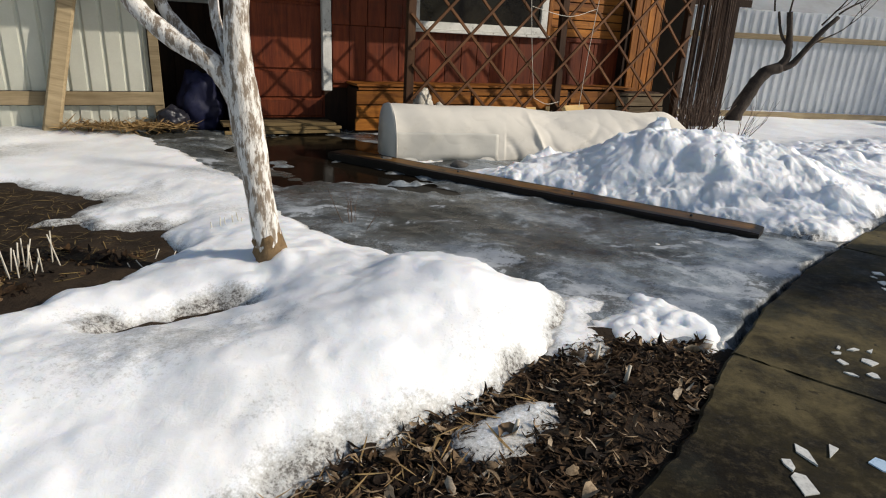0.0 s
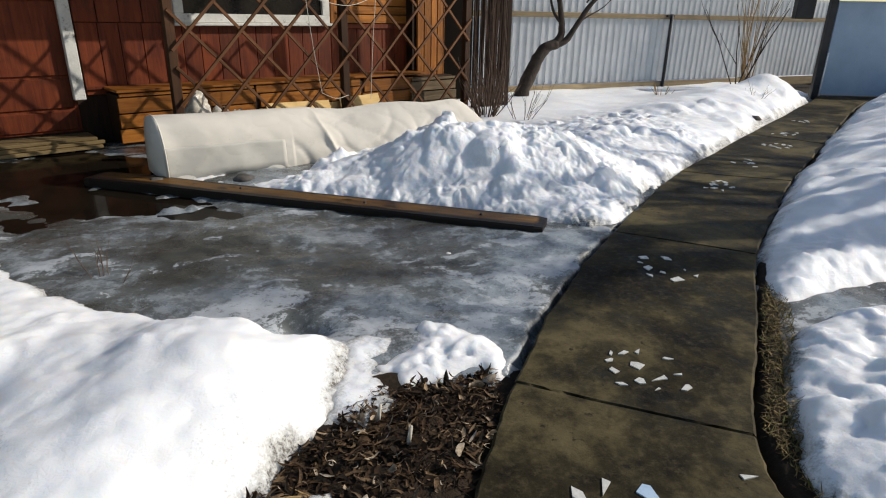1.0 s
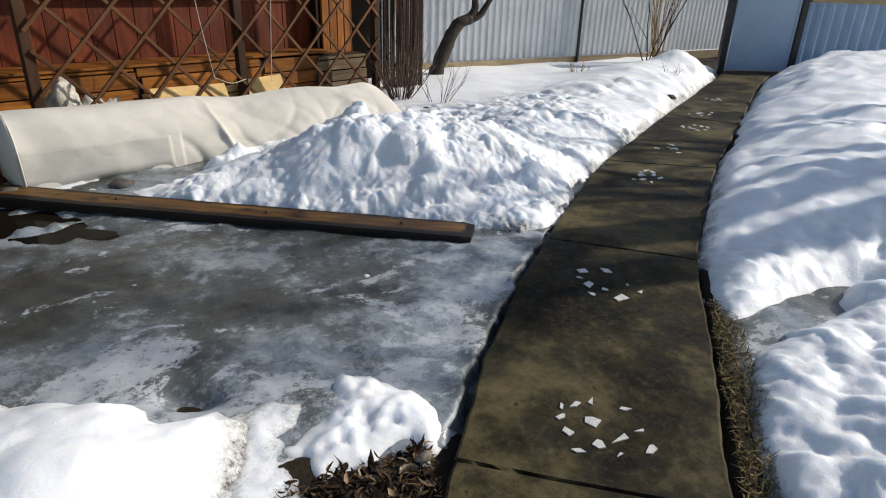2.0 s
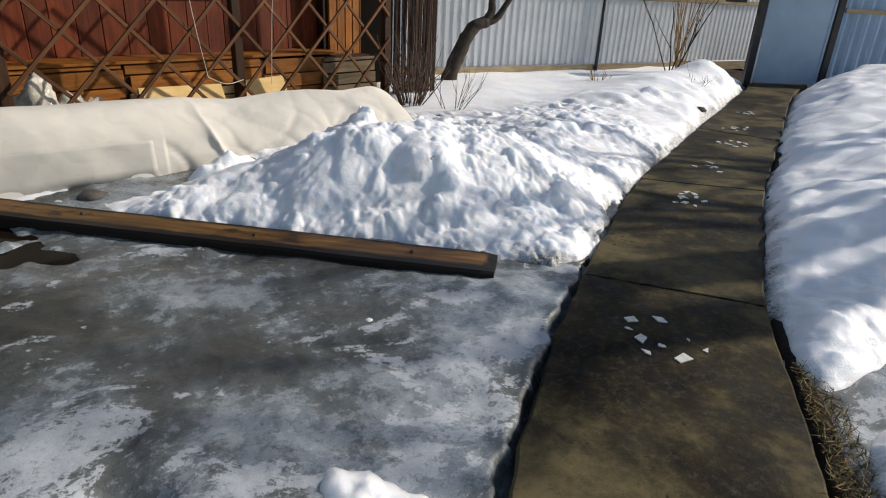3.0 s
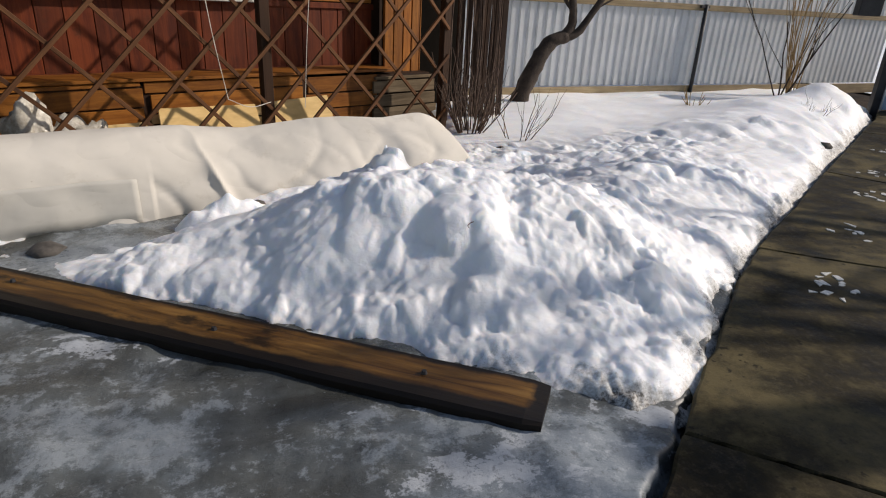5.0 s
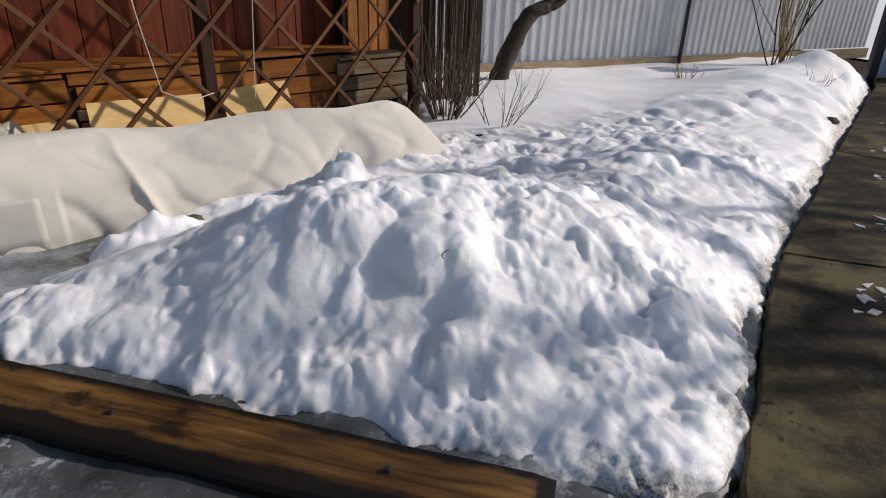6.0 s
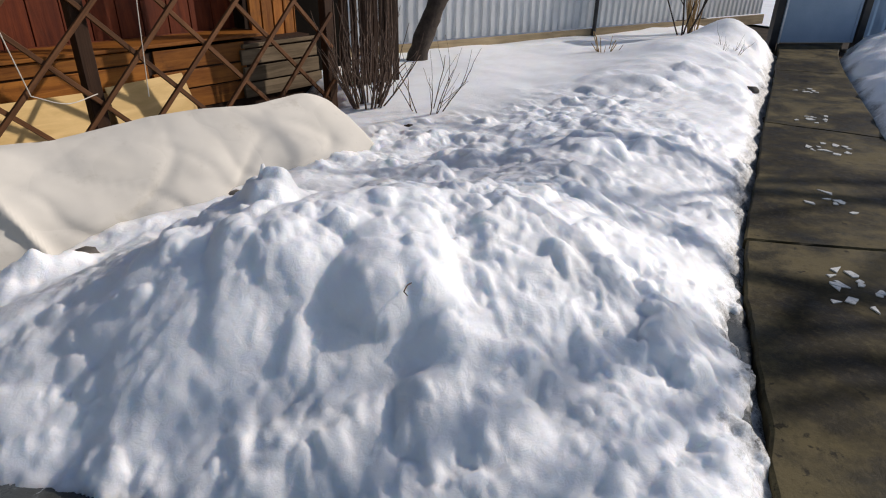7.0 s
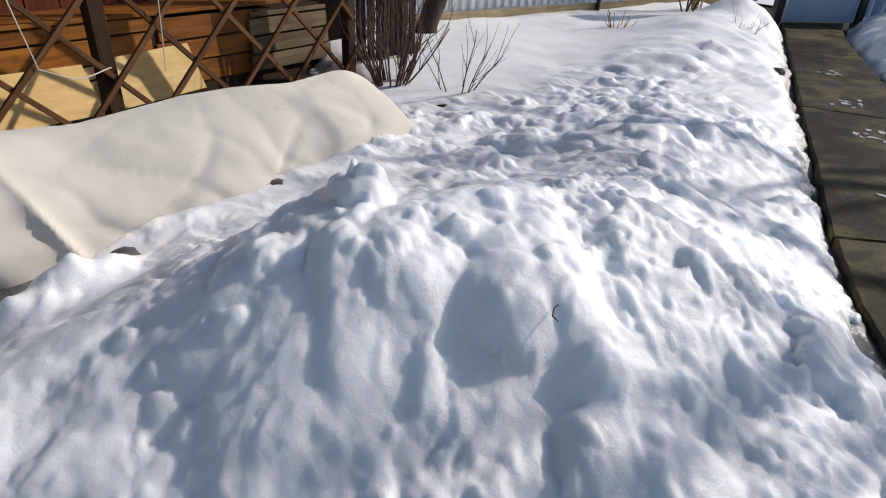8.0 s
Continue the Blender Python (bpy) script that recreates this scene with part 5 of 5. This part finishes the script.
bare_in = [(-3.6, 3.7), (-2.8, 3.72), (-2.15, 3.5), (-2.05, 3.0), (-1.5, 2.9), (-1.35, 2.7), (-1.5, 2.4), (-1.7, 2.15), (-3, 2.0)]
scatter("straw", bare_in, 1500, 0.0, GRASS, "matted dry grass and stalks on bare soil", 4, (0.03, 0.13), 22, 0.15, 0.15, 0.1)
scatter("leaf_litter", [(-2.2, 2.1), (-1.7, 2.1), (-1.5, 2.45), (-1.4, 2.7), (-1.8, 2.75), (-2.2, 2.6)], 260, 0.0, LEAF, "dead leaves between cut stems", 5, (0.03, 0.07))
scatter("straw", [(-3.7, 5.8), (-3.55, 5.62), (-2.9, 5.75), (-2.55, 6.1), (-2.9, 6.25)], 500, 0.08, STRAW, "heap of yellow straw under the cream fence", 6, (0.15, 0.45), 22, 0.15, 0.22, 0.1)
GRASSY = [(1.62, 1.2), (1.72, 1.5), (2.28, 2.12), (2.56, 2.42), (2.66, 2.4), (2.3, 1.95), (2.05, 1.62), (1.8, 1.3)]
scatter("grass", GRASSY, 1500, 0.02, GRASS, "flattened yellow-green grass along the path", 7, (0.025, 0.06), 14, 0.5, 0.5, 0.1)
scatter("grass", GRASSY, 900, 0.02, MOSS, "flattened yellow-green grass along the path", 8, (0.02, 0.05), 12, 0.5, 0.6, 0.1)


def stems(x, y, z, count, height, spread, mat, label, seed, r=0.0036, lean=0.25):
    rng = random.Random(seed)
    ob = empty("dead_flower", pose(x, y, z))
    tagged(ob, label, "dead flower", "dead flower clumps")
    for _ in range(count):
        bm = bmesh.new()
        p = Vector((rng.uniform(-1, 1) * spread, rng.uniform(-1, 1) * spread, -0.03))
        stick(bm, p, p + Vector((rng.uniform(-1, 1) * lean, rng.uniform(-1, 1) * lean, 1)) * height * rng.uniform(0.6, 1.1), r, r * 0.8, 6)
        part("stem", bm, mat, ob, smooth=True)


stems(-1.78, 2.42, 0.0, 14, 0.2, 0.1, STEM, "cut bleached flower stems on a bare bed", 1)
stems(-1.12, 2.98, 0.05, 7, 0.12, 0.06, STEM, "short pale dry stems poking through snow", 2, 0.003, 0.15)
stems(-1.35, 2.6, 0.0, 4, 0.1, 0.08, STEM, "few broken pale stems by the snow bank", 4, 0.003, 0.6)
shrub("dry_weed", -0.52, 3.25, 0.02, 5, 0.2, 0.7, TWIG, "little dark dry weed in ice", 3, 0.003, 1)

def top_of(ob, x, y):
    """Height of a sheet's nearest point."""
    co = np.array([v.co for v in ob.data.vertices])
    return float(co[np.argmin(np.hypot(co[:, 0] - x, co[:, 1] - y)), 2])


twig = empty("fallen_twig", pose(1.91, 4.31, top_of(pile, 1.91, 4.31) + 0.006, 8, 0, 20))
tagged(twig, "thin dark forked twig lying on snow", "twig")
bm = bmesh.new()
tube(bm, smooth_line([(-0.03, 0, 0), (-0.005, 0.01, 0.006), (0.03, 0.006, 0.008)], 8), [0.002] * 8, 6)
tube(bm, [(-0.03, 0, 0), (-0.036, -0.02, 0.0)], [0.002, 0.0015], 6)
part("wood", bm, TWIG, twig, smooth=True)
crumb("yellow_leaf", -0.80, 1.2, 0.085, 0.018, STRAW, "wet yellow-brown leaf sunk in snow", 9, 0.3)
for x, y in ((0.22, 1.42), (0.62, 1.75), (0.55, 1.88)):
    bm = bmesh.new()
    stick(bm, (0, 0, 0), (0.01, 0.004, 0.06), 0.008, 0.005, 8)
    ob = part("plant_shoot", bm, STEM, smooth=True)
    ob.location = (x, y, 0.01)
    tagged(ob, "pale young shoot rising through dead leaves", "shoot", "shoots in the litter")

# ---------------------------------------------------------------- concrete path, cast in slabs, with set shards
path = empty("pavement")
tagged(path, "damp grey-brown concrete garden path with set shards", "path", kind="structure")


def edge_at(line, s):
    i = min(int(s), len(line) - 2)
    p = [Vector(line[max(0, min(len(line) - 1, i + k))]) for k in (-1, 0, 1, 2)]
    f = s - i
    return 0.5 * (2 * p[1] + (p[2] - p[0]) * f + (2 * p[0] - 5 * p[1] + 4 * p[2] - p[3]) * f * f + (3 * p[1] - p[0] - 3 * p[2] + p[3]) * f ** 3)


COLS = [0, 0.012] + [0.07 * i for i in range(1, 15)] + [0.988, 1]


def slab(s0, s1, k):
    open_ = 0.009 if s0 < 4 else 0.004
    bm = bmesh.new()
    n, m2 = max(6, int((s1 - s0) * 16)), len(COLS) - 1
    rows = []
    for i in range(n + 1):
        s = s0 + (s1 - s0) * (0.006 if i == 1 else 0.994 if i == n - 1 else i / n)
        l, r = edge_at(PATH_L, s), edge_at(PATH_R, s)
        d = (edge_at(PATH_L, min(s + 0.1, 11)) - edge_at(PATH_L, max(s - 0.1, 0))).normalized()
        across = (r - l).normalized()
        gap = open_ if i == 0 else (-open_ if i == n else 0)
        l = l + across * 0.014 * noise.noise((s * 7, k, 0)) + across * 0.02 * noise.noise((s * 2.3, k, 4))
        r = r + across * 0.014 * noise.noise((s * 7, k, 9))
        row = []
        for j in range(m2 + 1):
            wob = 0.024 * noise.noise((j * 0.9, k if i == 0 else k + 1, 5)) + 0.006 * noise.noise((j * 2.7, k, 8)) if i in (0, n) else 0
            p = l.lerp(r, COLS[j]) + d * (gap + (wob if i == 0 else wob * 0.6))
            low = 0.008 if i in (0, n) or j in (0, m2) else 0.0
            row.append(bm.verts.new((p.x, p.y, 0.03 - low + 0.006 * noise.noise((p.x * 1.5, p.y * 1.5, 3)) + 0.002 * noise.noise((p.x * 7, p.y * 7, 3)))))
        rows.append(row)
    for a, b in zip(rows, rows[1:]):
        for j in range(m2):
            bm.faces.new((a[j], a[j + 1], b[j + 1], b[j]))
    rim = [r[0] for r in rows] + rows[-1][1:] + [r[m2] for r in rows[-2::-1]] + rows[0][m2 - 1:0:-1]
    low = [bm.verts.new((v.co.x, v.co.y, -0.09)) for v in rim]
    for i in range(len(rim)):
        j = (i + 1) % len(rim)
        bm.faces.new((rim[i], rim[j], low[j], low[i]))
    bmesh.ops.recalc_face_normals(bm, faces=bm.faces)
    return part("slab", bm, CONCRETE, path)


SLABS = [0.0, 2.0, 4.0, 6.0, 8.0, 9.0, 9.7, 10.4, 11.0]
for k, (a, b) in enumerate(zip(SLABS, SLABS[1:])):
    slab(a, b, k)

rng = random.Random(77)


def shard(x, y, r, mat, long=1.0, turn=None):
    n = rng.choice((3, 4, 4, 5))
    turn = rng.uniform(0, 360) if turn is None else turn
    angles = sorted(2 * math.pi * (i + rng.uniform(-0.28, 0.28)) / n for i in range(n))
    bm = bmesh.new()
    top = [bm.verts.new((math.cos(a) * r * rng.uniform(0.75, 1.15) * long, math.sin(a) * r * rng.uniform(0.7, 1.1) / long, 0.0012)) for a in angles]
    low = [bm.verts.new((v.co.x * 1.03, v.co.y * 1.03, -0.012)) for v in top]
    bm.faces.new(top)
    for i in range(n):
        bm.faces.new((low[i], low[(i + 1) % n], top[(i + 1) % n], top[i]))
    ob = part("shard", bm, mat, path)
    z = 0.033 + 0.006 * noise.noise((x * 1.5, y * 1.5, 3))
    ob.matrix_world = pose(x, y, z, 0, 0, turn)


NEAR = [(1.488, 2.035, 0.014), (1.539, 2.029, 0.02), (1.601, 2.022, 0.018), (1.676, 1.947, 0.016), (1.457, 1.994, 0.016), (1.536, 1.936, 0.03), (1.438, 1.924, 0.02),
        (1.649, 1.839, 0.015), (1.567, 1.834, 0.026), (1.491, 1.837, 0.022), (1.412, 1.843, 0.017), (1.518, 1.779, 0.011), (1.624, 1.758, 0.022)]
MID = [(2.188, 2.877, 0.03), (2.303, 2.833, 0.03), (2.13, 2.821, 0.014), (2.131, 2.745, 0.03), (2.168, 2.675, 0.016), (2.185, 2.587, 0.042), (2.084, 2.658, 0.02),
       (2.304, 2.593, 0.02), (2.297, 2.672, 0.01)]
FIRST = [(0.942, 1.345, 0.022), (1.011, 1.386, 0.035), (1.097, 1.412, 0.032), (0.94, 1.264, 0.04), (1.51, 1.333, 0.024)]
for x, y, r in NEAR + MID + FIRST:
    shard(x, y, r, SHARD, rng.uniform(1.0, 1.5))
shard(1.195, 1.362, 0.035, BLUESHARD, 1.1)
for cx, cy, rx, ry, count in ((3.68, 4.1, 0.17, 0.16, 13), (4.48, 4.67, 0.14, 0.13, 7), (5.35, 5.28, 0.2, 0.14, 13), (6.03, 5.85, 0.16, 0.12, 9), (7.0, 6.55, 0.15, 0.1, 8)):
    for i in range(count):
        a = 2 * math.pi * i / count + rng.uniform(-0.2, 0.2)
        q = rng.uniform(0.15, 1.15)
        shard(cx + rx * math.cos(a) * q, cy + ry * math.sin(a) * q, rng.uniform(0.015, 0.034), SHARD, rng.uniform(1.0, 1.5))
